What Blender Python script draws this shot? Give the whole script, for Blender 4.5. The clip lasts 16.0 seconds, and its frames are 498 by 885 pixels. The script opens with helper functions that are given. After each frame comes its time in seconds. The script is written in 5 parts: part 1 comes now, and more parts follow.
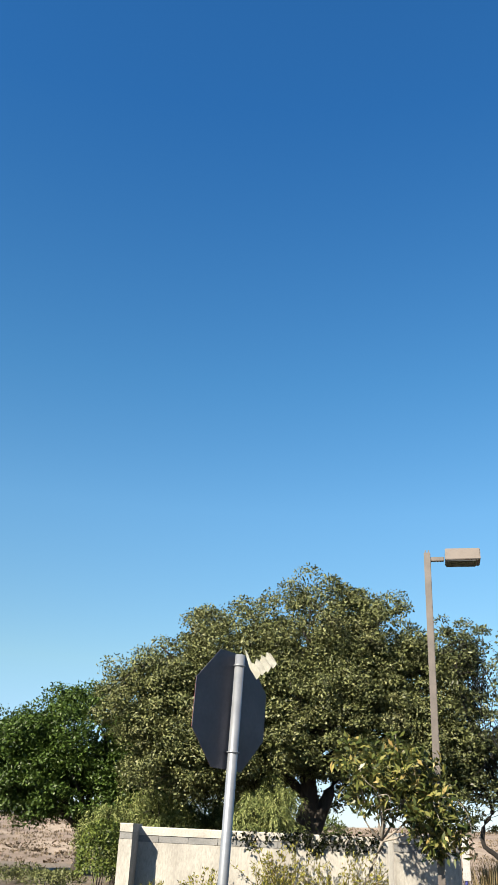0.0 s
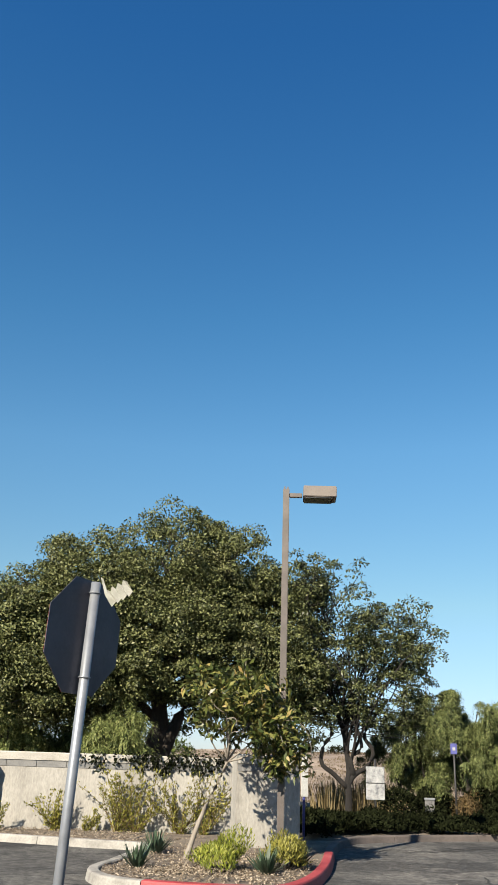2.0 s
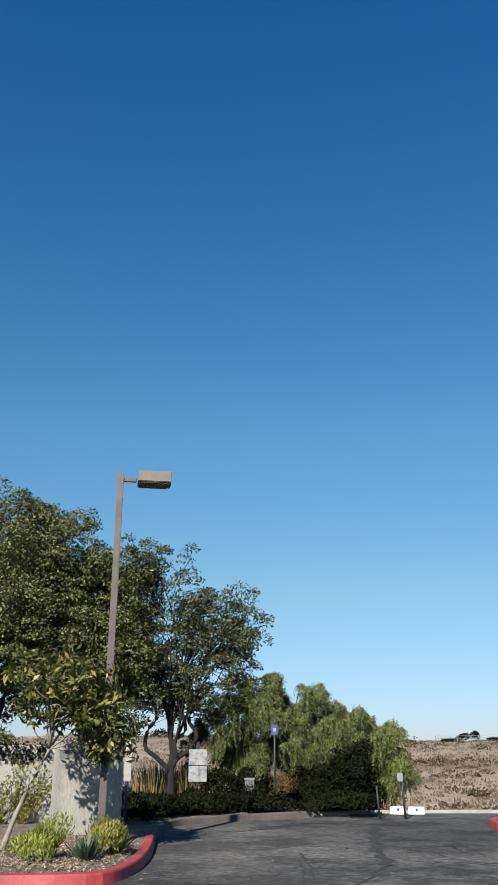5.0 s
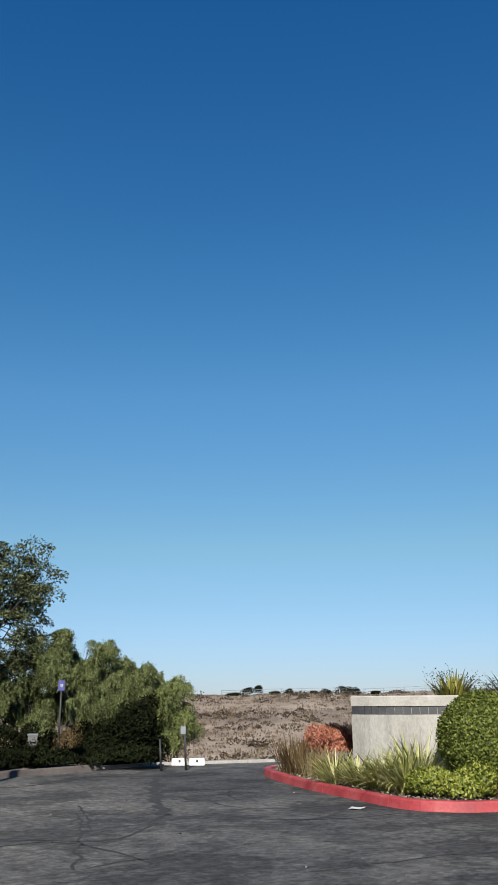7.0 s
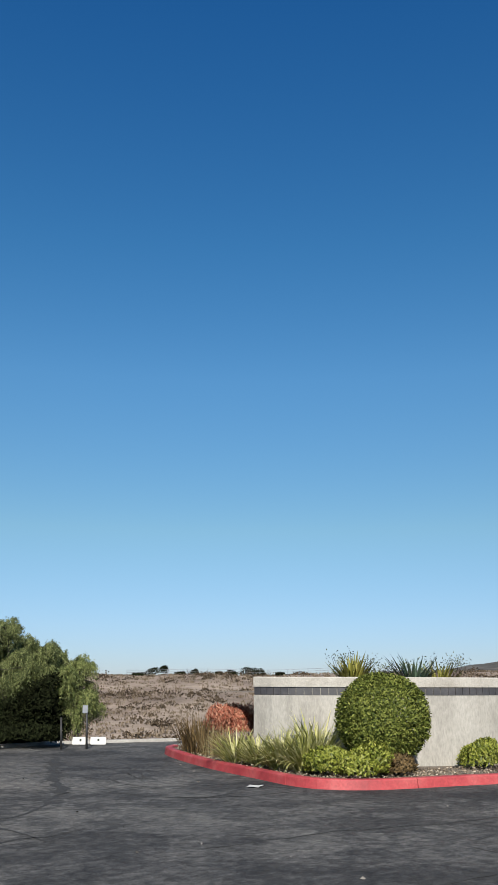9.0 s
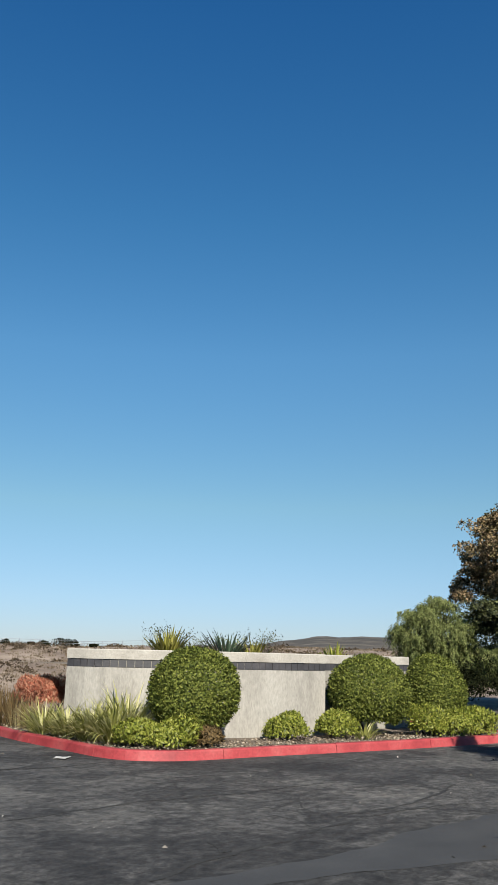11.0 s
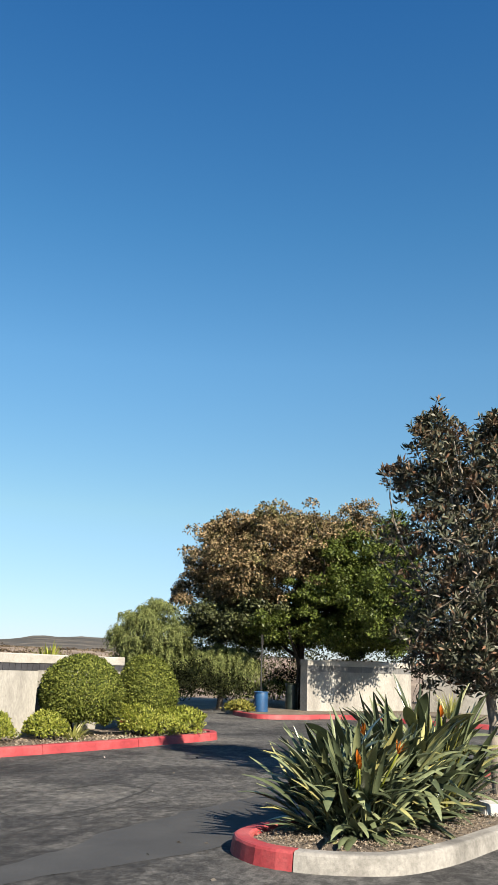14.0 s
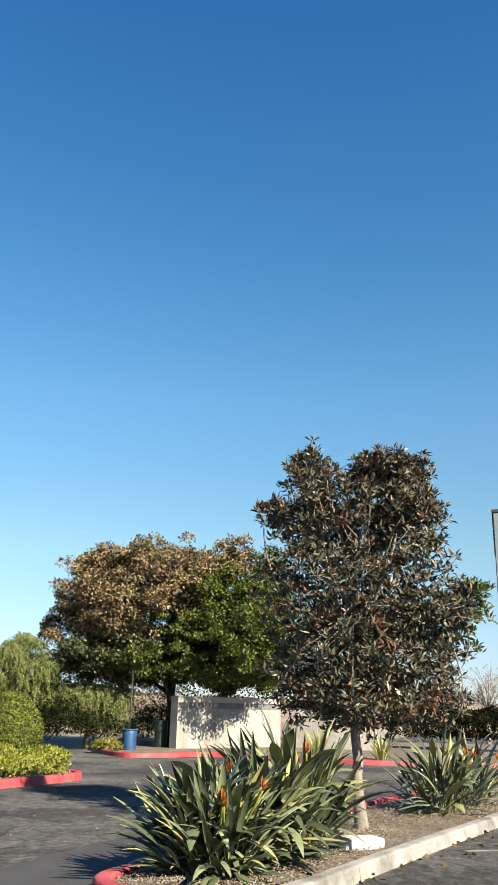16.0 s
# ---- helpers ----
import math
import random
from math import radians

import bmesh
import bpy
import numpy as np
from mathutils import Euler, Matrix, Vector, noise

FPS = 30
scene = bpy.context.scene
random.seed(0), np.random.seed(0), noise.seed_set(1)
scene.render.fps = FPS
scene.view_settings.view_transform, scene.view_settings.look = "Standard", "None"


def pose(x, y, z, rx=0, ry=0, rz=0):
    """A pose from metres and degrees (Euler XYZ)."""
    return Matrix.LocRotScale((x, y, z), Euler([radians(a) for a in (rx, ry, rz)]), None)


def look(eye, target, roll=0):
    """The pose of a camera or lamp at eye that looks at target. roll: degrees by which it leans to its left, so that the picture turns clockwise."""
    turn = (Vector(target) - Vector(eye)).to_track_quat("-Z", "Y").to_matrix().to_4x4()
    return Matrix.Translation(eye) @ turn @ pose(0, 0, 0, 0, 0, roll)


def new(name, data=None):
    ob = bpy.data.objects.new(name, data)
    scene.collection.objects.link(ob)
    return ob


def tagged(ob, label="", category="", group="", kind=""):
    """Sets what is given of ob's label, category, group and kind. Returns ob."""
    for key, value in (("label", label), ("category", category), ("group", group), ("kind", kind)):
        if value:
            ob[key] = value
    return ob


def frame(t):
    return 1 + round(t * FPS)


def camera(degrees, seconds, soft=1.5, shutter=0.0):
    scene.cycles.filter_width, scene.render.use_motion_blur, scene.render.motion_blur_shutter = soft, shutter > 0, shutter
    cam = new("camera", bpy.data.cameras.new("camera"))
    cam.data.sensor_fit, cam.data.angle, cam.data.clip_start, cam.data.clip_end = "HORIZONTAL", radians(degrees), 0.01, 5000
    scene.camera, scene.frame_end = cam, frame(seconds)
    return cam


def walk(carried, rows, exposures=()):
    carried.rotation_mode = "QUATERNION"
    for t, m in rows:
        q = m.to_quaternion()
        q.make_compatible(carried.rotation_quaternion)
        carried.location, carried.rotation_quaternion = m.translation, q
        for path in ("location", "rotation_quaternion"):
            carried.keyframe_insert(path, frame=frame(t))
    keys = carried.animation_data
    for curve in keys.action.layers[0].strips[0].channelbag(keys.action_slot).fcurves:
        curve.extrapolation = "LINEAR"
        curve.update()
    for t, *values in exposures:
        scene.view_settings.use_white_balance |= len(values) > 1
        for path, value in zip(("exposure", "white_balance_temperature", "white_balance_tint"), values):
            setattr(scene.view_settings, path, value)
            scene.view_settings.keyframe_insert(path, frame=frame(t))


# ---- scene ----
cam = camera(32.57, 16.0, soft=0.75)
# seconds, where the camera is held, the point looked at, roll: it pans to the right, swaying a little
PATH = [
    (0, (-0.000, 0.000, 1.600), (0.018, 9.091, 5.765), 2.75),
    (0.5, (-0.003, 0.007, 1.605), (0.530, 9.134, 5.656), 2.00),
    (1, (-0.014, 0.009, 1.598), (0.965, 9.213, 5.383), 2.15),
    (1.5, (-0.002, 0.013, 1.600), (1.362, 9.240, 5.206), 2.08),
    (2, (0.012, 0.018, 1.597), (1.634, 9.244, 5.097), 1.98),
    (2.5, (0.027, 0.021, 1.602), (1.871, 9.240, 5.011), 1.74),
    (3, (0.034, 0.026, 1.616), (2.061, 9.221, 4.982), 1.40),
    (3.2, (0.039, 0.032, 1.616), (2.144, 9.211, 4.978), 1.28),
    (5.3, (-0.010, 0.051, 1.604), (3.922, 8.623, 4.928), 0.22),
    (5.5, (-0.007, 0.052, 1.606), (4.266, 8.485, 4.865), 0.26),
    (6, (0.008, 0.042, 1.606), (5.046, 8.121, 4.665), -0.13),
    (6.5, (0.022, 0.025, 1.611), (5.387, 7.923, 4.585), -0.37),
    (7, (0.030, 0.013, 1.608), (5.568, 7.813, 4.524), -0.39),
    (7.5, (0.039, 0.001, 1.605), (5.749, 7.699, 4.457), -0.43),
    (8, (0.052, -0.019, 1.600), (5.885, 7.601, 4.413), -0.18),
    (8.2, (0.056, -0.022, 1.599), (5.948, 7.557, 4.402), -0.08),
    (10.3, (0.042, 0.002, 1.603), (7.317, 6.391, 4.101), 0.90),
    (10.5, (0.041, 0.003, 1.603), (7.425, 6.276, 4.079), 1.08),
    (11, (0.041, 0.005, 1.605), (7.794, 5.826, 4.053), 1.33),
    (11.5, (0.043, 0.007, 1.608), (8.124, 5.386, 4.008), 1.64),
    (12, (0.049, 0.001, 1.604), (8.368, 5.009, 3.994), 1.80),
    (12.5, (0.057, -0.013, 1.603), (8.673, 4.453, 4.014), 1.92),
    (13, (0.059, -0.018, 1.603), (8.876, 4.027, 4.034), 1.98),
    (13.5, (0.065, -0.028, 1.603), (9.055, 3.585, 4.076), 1.83),
    (14, (0.064, -0.031, 1.602), (9.220, 3.089, 4.138), 1.87),
    (14.5, (0.054, -0.038, 1.604), (9.292, 2.742, 4.237), 2.01),
    (15, (0.039, -0.049, 1.605), (9.333, 2.444, 4.330), 2.05),
    (15.5, (0.024, -0.056, 1.604), (9.384, 2.061, 4.417), 1.86),
    (16, (0.018, -0.074, 1.606), (9.412, 1.664, 4.561), 1.48),
]
EXPOSURES = [(0.0, 1.72, 7350, 9), (1.5, 1.58, 7350, 9), (2.0, 1.43, 7300, 9), (3.2, 1.5, 7200, 9), (5.5, 1.03, 6550, 9), (8.2, 0.94, 6500, 9), (11.0, 1.0, 6750, 8), (12.5, 1.24, 7000, 9), (14.5, 1.53, 7350, 10), (16.0, 1.72, 7500, 10)]
SKY_STRENGTH, SUN_POWER, SKY_AIR, SKY_DEPTH, SKY_HUE = 0.054, 5.0, (1.0, 0.0, 3.0), 1.2, 0.5
walk(cam, [(t, look(eye, target, roll)) for t, eye, target, roll in PATH], EXPOSURES)

# ---- world and sun ----
CLEAR_AIR = ((0.0, (0.44, 0.56, 0.98)), (0.06, (0.6, 0.68, 0.92)), (0.17, (0.95, 0.96, 0.88)), (0.34, (0.96, 1.16, 1.13)), (0.48, (0.68, 1.1, 1.17)), (0.72, (0.34, 0.92, 1.22)))
SUN_AZ, SUN_EL = 220.0, 33.0
world = bpy.data.worlds.new("sky")
scene.world = world
world.use_nodes = True
wt = world.node_tree
sky = wt.nodes.new("ShaderNodeTexSky")
sky.sky_type = "NISHITA"
sky.sun_disc = False
sky.sun_elevation = radians(SUN_EL)
sky.sun_rotation = radians(SUN_AZ)
sky.air_density, sky.dust_density, sky.ozone_density = SKY_AIR
deep = wt.nodes.new("ShaderNodeHueSaturation")
deep.inputs["Saturation"].default_value = SKY_DEPTH
deep.inputs["Hue"].default_value = SKY_HUE
wt.links.new(sky.outputs[0], deep.inputs["Color"])
# clear, dry air: the haze near the horizon stays blue
geo_w = wt.nodes.new("ShaderNodeTexCoord")
sep_w = wt.nodes.new("ShaderNodeSeparateXYZ")
wt.links.new(geo_w.outputs["Generated"], sep_w.inputs[0])
clear = wt.nodes.new("ShaderNodeValToRGB")
while len(clear.color_ramp.elements) < len(CLEAR_AIR):
    clear.color_ramp.elements.new(0.5)
for e_, (pos_, col_) in zip(clear.color_ramp.elements, CLEAR_AIR):
    e_.position, e_.color = pos_, (*(c / 2 for c in col_), 1)
wt.links.new(sep_w.outputs["Z"], clear.inputs[0])
tint = wt.nodes.new("ShaderNodeMix")
tint.data_type, tint.blend_type = "RGBA", "MULTIPLY"
tint.inputs[0].default_value = 1.0
wt.links.new(deep.outputs[0], tint.inputs[6])
wt.links.new(clear.outputs[0], tint.inputs[7])
wt.links.new(tint.outputs[2], wt.nodes["Background"].inputs[0])
wt.nodes["Background"].inputs[1].default_value = SKY_STRENGTH * 2
sun_dir = Vector((math.sin(radians(SUN_AZ)) * math.cos(radians(SUN_EL)), math.cos(radians(SUN_AZ)) * math.cos(radians(SUN_EL)), math.sin(radians(SUN_EL))))
sun_data = bpy.data.lights.new("sun", "SUN")
sun_data.energy, sun_data.angle, sun_data.color = SUN_POWER, radians(0.53), (1.0, 0.94, 0.84)
sun = new("sun", sun_data)
sun.matrix_world = look(sun_dir * 60, (0, 0, 0))

rng = np.random.default_rng(7)


# ---- materials ----
TONE = 0.54  # overall albedo of the painted and planted surfaces


def toned(c):
    return tuple(v * TONE for v in c)


def material(name, build):
    m = bpy.data.materials.new(name)
    m.use_nodes = True
    nt = m.node_tree
    build(nt, nt.nodes["Principled BSDF"])
    return m


def node(nt, kind, **inputs):
    n = nt.nodes.new(kind)
    for key, value in inputs.items():
        n.inputs[key.replace("_", " ")].default_value = value
    return n


def ramp(nt, source, stops):
    n = nt.nodes.new("ShaderNodeValToRGB")
    el = n.color_ramp.elements
    while len(el) < len(stops):
        el.new(0.5)
    for e, (pos, col) in zip(el, stops):
        e.position, e.color = pos, (*col, 1)
    nt.links.new(source, n.inputs[0])
    return n.outputs[0]


def coords(nt, stretch=(1, 1, 1), kind="Object"):
    tc = nt.nodes.new("ShaderNodeTexCoord")
    mp = nt.nodes.new("ShaderNodeMapping")
    mp.inputs["Scale"].default_value = stretch
    nt.links.new(tc.outputs[kind], mp.inputs[0])
    return mp.outputs[0]


def noise_fac(nt, vec, scale, detail=6, rough=0.6):
    n = node(nt, "ShaderNodeTexNoise", Scale=scale, Detail=detail, Roughness=rough)
    nt.links.new(vec, n.inputs["Vector"])
    return n.outputs["Fac"]


def blend(nt, fac, a, b, mode="MIX"):
    n = nt.nodes.new("ShaderNodeMix")
    n.data_type, n.blend_type = "RGBA", mode
    for sock, v in ((n.inputs[0], fac), (n.inputs[6], a), (n.inputs[7], b)):
        if isinstance(v, (int, float)):
            sock.default_value = v
        elif isinstance(v, tuple):
            sock.default_value = (*v, 1)
        else:
            nt.links.new(v, sock)
    return n.outputs[2]


def bump(nt, p, height, strength=0.4, distance=0.02):
    b = node(nt, "ShaderNodeBump", Strength=strength, Distance=distance)
    nt.links.new(height, b.inputs["Height"])
    nt.links.new(b.outputs[0], p.inputs["Normal"])


def two_scale(name, dark, mid, light, coarse, fine, rough=0.85, bump_s=0.4, bump_d=0.01, metallic=0.0, stretch=(1, 1, 1), grain=0.8):
    """A surface that varies at a coarse and a fine scale, with fine relief."""

    def build(nt, p):
        vec = coords(nt, stretch)
        a = noise_fac(nt, vec, coarse)
        b = noise_fac(nt, vec, fine, 4, 0.7)
        col = ramp(nt, a, ((0.3, toned(dark)), (0.5, toned(mid)), (0.7, toned(light))))
        speck = ramp(nt, b, ((0.25, (0.62, 0.62, 0.62)), (0.75, (1.25, 1.25, 1.25))))
        nt.links.new(blend(nt, grain, col, speck, "MULTIPLY"), p.inputs["Base Color"])
        p.inputs["Roughness"].default_value = rough
        p.inputs["Metallic"].default_value = metallic
        bump(nt, p, b, bump_s, bump_d)

    return material(name, build)


def asphalt_build(nt, p):
    """Dark sealer worn through to paler stone in ragged patches, with streaks, fine cracks and grit."""
    vec = coords(nt)
    warp = nt.nodes.new("ShaderNodeVectorMath")
    warp.operation = "ADD"
    wn = node(nt, "ShaderNodeTexNoise", Scale=0.9, Detail=6, Roughness=0.65)
    nt.links.new(vec, wn.inputs["Vector"])
    nt.links.new(vec, warp.inputs[0])
    nt.links.new(wn.outputs["Color"], warp.inputs[1])
    big = noise_fac(nt, warp.outputs[0], 0.22, 8, 0.62)
    worn_f = noise_fac(nt, warp.outputs[0], 0.75, 14, 0.72)
    rag = noise_fac(nt, coords(nt, (1.0, 1.2, 1)), 6.5, 10, 0.82)
    grain = noise_fac(nt, vec, 55, 3, 0.85)
    base = ramp(nt, big, ((0.38, (0.0343, 0.0344, 0.0352)), (0.47, (0.0497, 0.0493, 0.0492)), (0.55, (0.063, 0.0622, 0.0608)), (0.64, (0.0802, 0.0775, 0.0743))))
    worn = ramp(nt, worn_f, ((0.42, (0.5, 0.5, 0.51)), (0.47, (0.72, 0.72, 0.73)), (0.495, (1.0, 1.0, 0.99)), (0.515, (1.25, 1.24, 1.22)), (0.6, (1.5, 1.48, 1.44))))
    col = blend(nt, 0.75, base, worn, "MULTIPLY")
    flecks = ramp(nt, rag, ((0.42, (0.4, 0.4, 0.41)), (0.475, (0.8, 0.8, 0.8)), (0.505, (1.08, 1.08, 1.07)), (0.55, (1.4, 1.39, 1.37)), (0.62, (2.3, 2.26, 2.2))))
    col = blend(nt, 0.75, col, flecks, "MULTIPLY")
    for scale, low, amount in ((0.42, 0.35, 0.5), (1.9, 0.55, 0.45)):
        vor = nt.nodes.new("ShaderNodeTexVoronoi")
        vor.feature = "DISTANCE_TO_EDGE"
        vor.inputs["Scale"].default_value = scale
        nt.links.new(warp.outputs[0], vor.inputs["Vector"])
        line = ramp(nt, vor.outputs["Distance"], ((0.0, (low, low, low)), (0.012, (0.8, 0.8, 0.8)), (0.028, (1, 1, 1))))
        col = blend(nt, amount, col, line, "MULTIPLY")
    spot = ramp(nt, grain, ((0.3, (0.55, 0.55, 0.55)), (0.55, (1, 1, 1)), (0.7, (1.7, 1.68, 1.6))))
    nt.links.new(blend(nt, 0.8, col, spot, "MULTIPLY"), p.inputs["Base Color"])
    p.inputs["Roughness"].default_value = 0.88
    p.inputs["Specular IOR Level"].default_value = 0.22
    bump(nt, p, grain, 0.6, 0.008)


def leafy(name, stops, rough=0.5, thin=0.25, patch=0.0, other=(0.2, 0.1, 0.03), spread=0.5):
    """Leaves whose colour goes from leaf to leaf, with whole sprays of a second colour, some light passing through."""

    def build(nt, p):
        geo = nt.nodes.new("ShaderNodeNewGeometry")
        col = ramp(nt, geo.outputs["Random Per Island"], tuple((p_, toned(c)) for p_, c in stops))
        if patch:
            n = noise_fac(nt, coords(nt), spread, 3, 0.6)
            f = ramp(nt, n, ((patch - 0.08, (0, 0, 0)), (patch + 0.08, (1, 1, 1))))
            alt = ramp(nt, geo.outputs["Random Per Island"], ((0, tuple(c * 0.5 * TONE for c in other)), (1, tuple(c * 1.3 * TONE for c in other))))
            col = blend(nt, f, col, alt)
        nt.links.new(col, p.inputs["Base Color"])
        p.inputs["Roughness"].default_value = rough
        p.inputs["Specular IOR Level"].default_value = 0.2 if rough < 0.8 else 0.03
        tr = nt.nodes.new("ShaderNodeBsdfTranslucent")
        nt.links.new(col, tr.inputs[0])
        mx = nt.nodes.new("ShaderNodeMixShader")
        mx.inputs[0].default_value = thin
        nt.links.new(p.outputs[0], mx.inputs[1])
        nt.links.new(tr.outputs[0], mx.inputs[2])
        nt.links.new(mx.outputs[0], nt.nodes["Material Output"].inputs[0])

    return material(name, build)


def spread_col(c, a=0.55, b=1.5):
    return ((0.0, tuple(v * a for v in c)), (0.5, c), (1.0, tuple(v * b for v in c)))


ASPHALT = material("asphalt", asphalt_build)
TAR = two_scale("tar", (0.016, 0.016, 0.017), (0.024, 0.024, 0.024), (0.034, 0.034, 0.033), 3, 40, 0.95)
SEALER = two_scale("fresh_sealer", (0.042, 0.043, 0.046), (0.053, 0.0545, 0.057), (0.069, 0.07, 0.072), 1.6, 45, 0.85, 0.4, 0.004, grain=0.5)
STUCCO = two_scale("stucco", (0.3, 0.283, 0.258), (0.455, 0.437, 0.4), (0.53, 0.512, 0.472), 1.5, 28, 0.92, 0.5, 0.01, stretch=(1, 1, 0.35))
CAPSTONE = two_scale("cap_plaster", (0.4, 0.375, 0.335), (0.52, 0.495, 0.45), (0.6, 0.575, 0.525), 2.3, 35, 0.9, 0.4, 0.008)
BAND = two_scale("slate_tile", (0.035, 0.035, 0.042), (0.06, 0.06, 0.07), (0.11, 0.105, 0.115), 2.0, 30, 0.6, 0.3, 0.004)
GREYBAND = two_scale("grey_tile", (0.15, 0.15, 0.155), (0.21, 0.21, 0.21), (0.28, 0.275, 0.27), 2.0, 30, 0.7, 0.3, 0.004)
GROUT = two_scale("grout", (0.3, 0.28, 0.25), (0.38, 0.36, 0.32), (0.45, 0.42, 0.38), 4, 40, 0.95)
CONCRETE = two_scale("kerb_concrete", (0.2, 0.19, 0.174), (0.4, 0.384, 0.355), (0.5, 0.482, 0.448), 2.2, 30, 0.9, 0.5, 0.01)
# kerb concrete with tree shade put into a darker tone
SHADEKERB = two_scale("shade_toned_kerb", (0.1, 0.085, 0.08), (0.15, 0.125, 0.115), (0.2, 0.165, 0.15), 1.6, 30, 0.9, 0.5, 0.01)
REDPAINT = two_scale("red_kerb_paint", (0.36, 0.035, 0.045), (0.5, 0.06, 0.07), (0.6, 0.13, 0.13), 1.8, 30, 0.65, 0.4, 0.008)
MULCH = two_scale("bark_mulch", (0.14, 0.105, 0.078), (0.23, 0.182, 0.138), (0.32, 0.262, 0.205), 1.5, 26, 0.95, 0.9, 0.04)
CHIP = leafy("mulch_chip", ((0.0, (0.13, 0.095, 0.068)), (0.5, (0.36, 0.29, 0.22)), (1.0, (0.6, 0.52, 0.42))), 0.9, 0.0)
GRIT = leafy("pale_grit", ((0.0, (0.12, 0.11, 0.1)), (0.6, (0.26, 0.24, 0.22)), (1.0, (0.55, 0.53, 0.5))), 0.9, 0.0)
DIRT = two_scale("dry_earth", (0.13, 0.10, 0.07), (0.24, 0.19, 0.135), (0.34, 0.28, 0.2), 0.06, 0.9, 0.95, 0.6, 0.1)
BARK = two_scale("dark_bark", (0.02, 0.016, 0.013), (0.045, 0.036, 0.03), (0.09, 0.075, 0.06), 4, 40, 0.95, 0.9, 0.03, stretch=(1, 1, 0.25))
# near-black copy of the bark, with the oak trunk's shade put into it
SHADEBARK = two_scale("shade_black_bark", (0.006, 0.005, 0.005), (0.014, 0.011, 0.01), (0.03, 0.024, 0.02), 5, 40, 0.95, 0.9, 0.03, stretch=(1, 1, 0.25))
PALEBARK = two_scale("pale_bark", (0.2, 0.17, 0.14), (0.32, 0.28, 0.235), (0.42, 0.38, 0.33), 5, 50, 0.9, 0.7, 0.01, stretch=(1, 1, 0.25))
GALV = two_scale("galvanised_steel", (0.24, 0.26, 0.3), (0.31, 0.335, 0.38), (0.37, 0.395, 0.43), 6, 60, 0.42, 0.1, 0.001, 0.35, grain=0.2)
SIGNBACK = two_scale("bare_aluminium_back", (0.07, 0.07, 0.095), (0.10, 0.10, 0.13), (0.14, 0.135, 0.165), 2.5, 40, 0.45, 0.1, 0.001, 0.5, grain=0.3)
SIGNRED = two_scale("red_sign_face", (0.4, 0.02, 0.02), (0.5, 0.03, 0.03), (0.55, 0.04, 0.04), 3, 30, 0.5)
BRONZE = two_scale("bronze_paint", (0.085, 0.07, 0.063), (0.12, 0.1, 0.09), (0.155, 0.13, 0.118), 3, 40, 0.5, 0.1, 0.002, grain=0.35)
LAMPHEAD = two_scale("lamp_head_paint", (0.17, 0.14, 0.125), (0.21, 0.175, 0.155), (0.25, 0.21, 0.185), 3, 40, 0.45, 0.1, 0.002, grain=0.25)
PALEPLASTIC = two_scale("pale_plastic", (0.7, 0.68, 0.58), (0.82, 0.8, 0.7), (0.88, 0.86, 0.78), 8, 60, 0.5, 0.2, 0.002, grain=0.3)
LENS = two_scale("lamp_lens", (0.05, 0.05, 0.05), (0.075, 0.075, 0.075), (0.1, 0.1, 0.1), 5, 30, 0.25)
WHITE = two_scale("white_paint", (0.6, 0.6, 0.58), (0.74, 0.74, 0.72), (0.82, 0.82, 0.8), 3, 40, 0.55)
# white panel with dappled leaf shade put into its dark blotches
DAPPLEDWHITE = two_scale("shade_dappled_white", (0.12, 0.13, 0.15), (0.4, 0.41, 0.42), (0.58, 0.59, 0.58), 7, 40, 0.55)
BLUE = two_scale("blue_plastic", (0.008, 0.06, 0.16), (0.012, 0.095, 0.25), (0.022, 0.13, 0.3), 3, 30, 0.5)
SIGNBLUE = two_scale("blue_sign", (0.04, 0.05, 0.25), (0.06, 0.07, 0.33), (0.08, 0.09, 0.4), 3, 30, 0.5)
DARKSTEEL = two_scale("dark_steel", (0.015, 0.015, 0.017), (0.025, 0.025, 0.027), (0.045, 0.043, 0.04), 5, 40, 0.6)
GREENCAN = two_scale("dark_green_plastic", (0.012, 0.022, 0.018), (0.02, 0.035, 0.028), (0.03, 0.05, 0.04), 5, 40, 0.5)
GLASSWALL = two_scale("blue_grey_cladding", (0.2, 0.25, 0.27), (0.26, 0.31, 0.33), (0.3, 0.36, 0.38), 0.4, 6, 0.3)
DARKGLASS = two_scale("dark_glazing", (0.012, 0.016, 0.02), (0.018, 0.023, 0.028), (0.026, 0.032, 0.036), 0.4, 6, 0.1)
ORANGE = leafy("orange_petal", spread_col((0.62, 0.17, 0.02)), 0.5, 0.3)

OLIVE_LEAF = leafy("olive_green_leaves", ((0.0, (0.034, 0.042, 0.014)), (0.5, (0.13, 0.152, 0.054)), (1.0, (0.29, 0.305, 0.135))), 0.5, 0.12, 0.66, (0.17, 0.165, 0.08), 0.9)
GREEN_LEAF = leafy("green_leaves", ((0.0, (0.038, 0.06, 0.012)), (0.5, (0.105, 0.15, 0.028)), (1.0, (0.21, 0.26, 0.06))), 0.45, 0.22)
FRESH_LEAF = leafy("fresh_green_leaves", ((0.0, (0.022, 0.046, 0.01)), (0.5, (0.06, 0.112, 0.02)), (1.0, (0.125, 0.2, 0.042))), 0.45, 0.22)
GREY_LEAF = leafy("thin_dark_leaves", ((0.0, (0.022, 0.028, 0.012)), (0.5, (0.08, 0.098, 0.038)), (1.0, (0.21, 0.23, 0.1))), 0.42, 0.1)
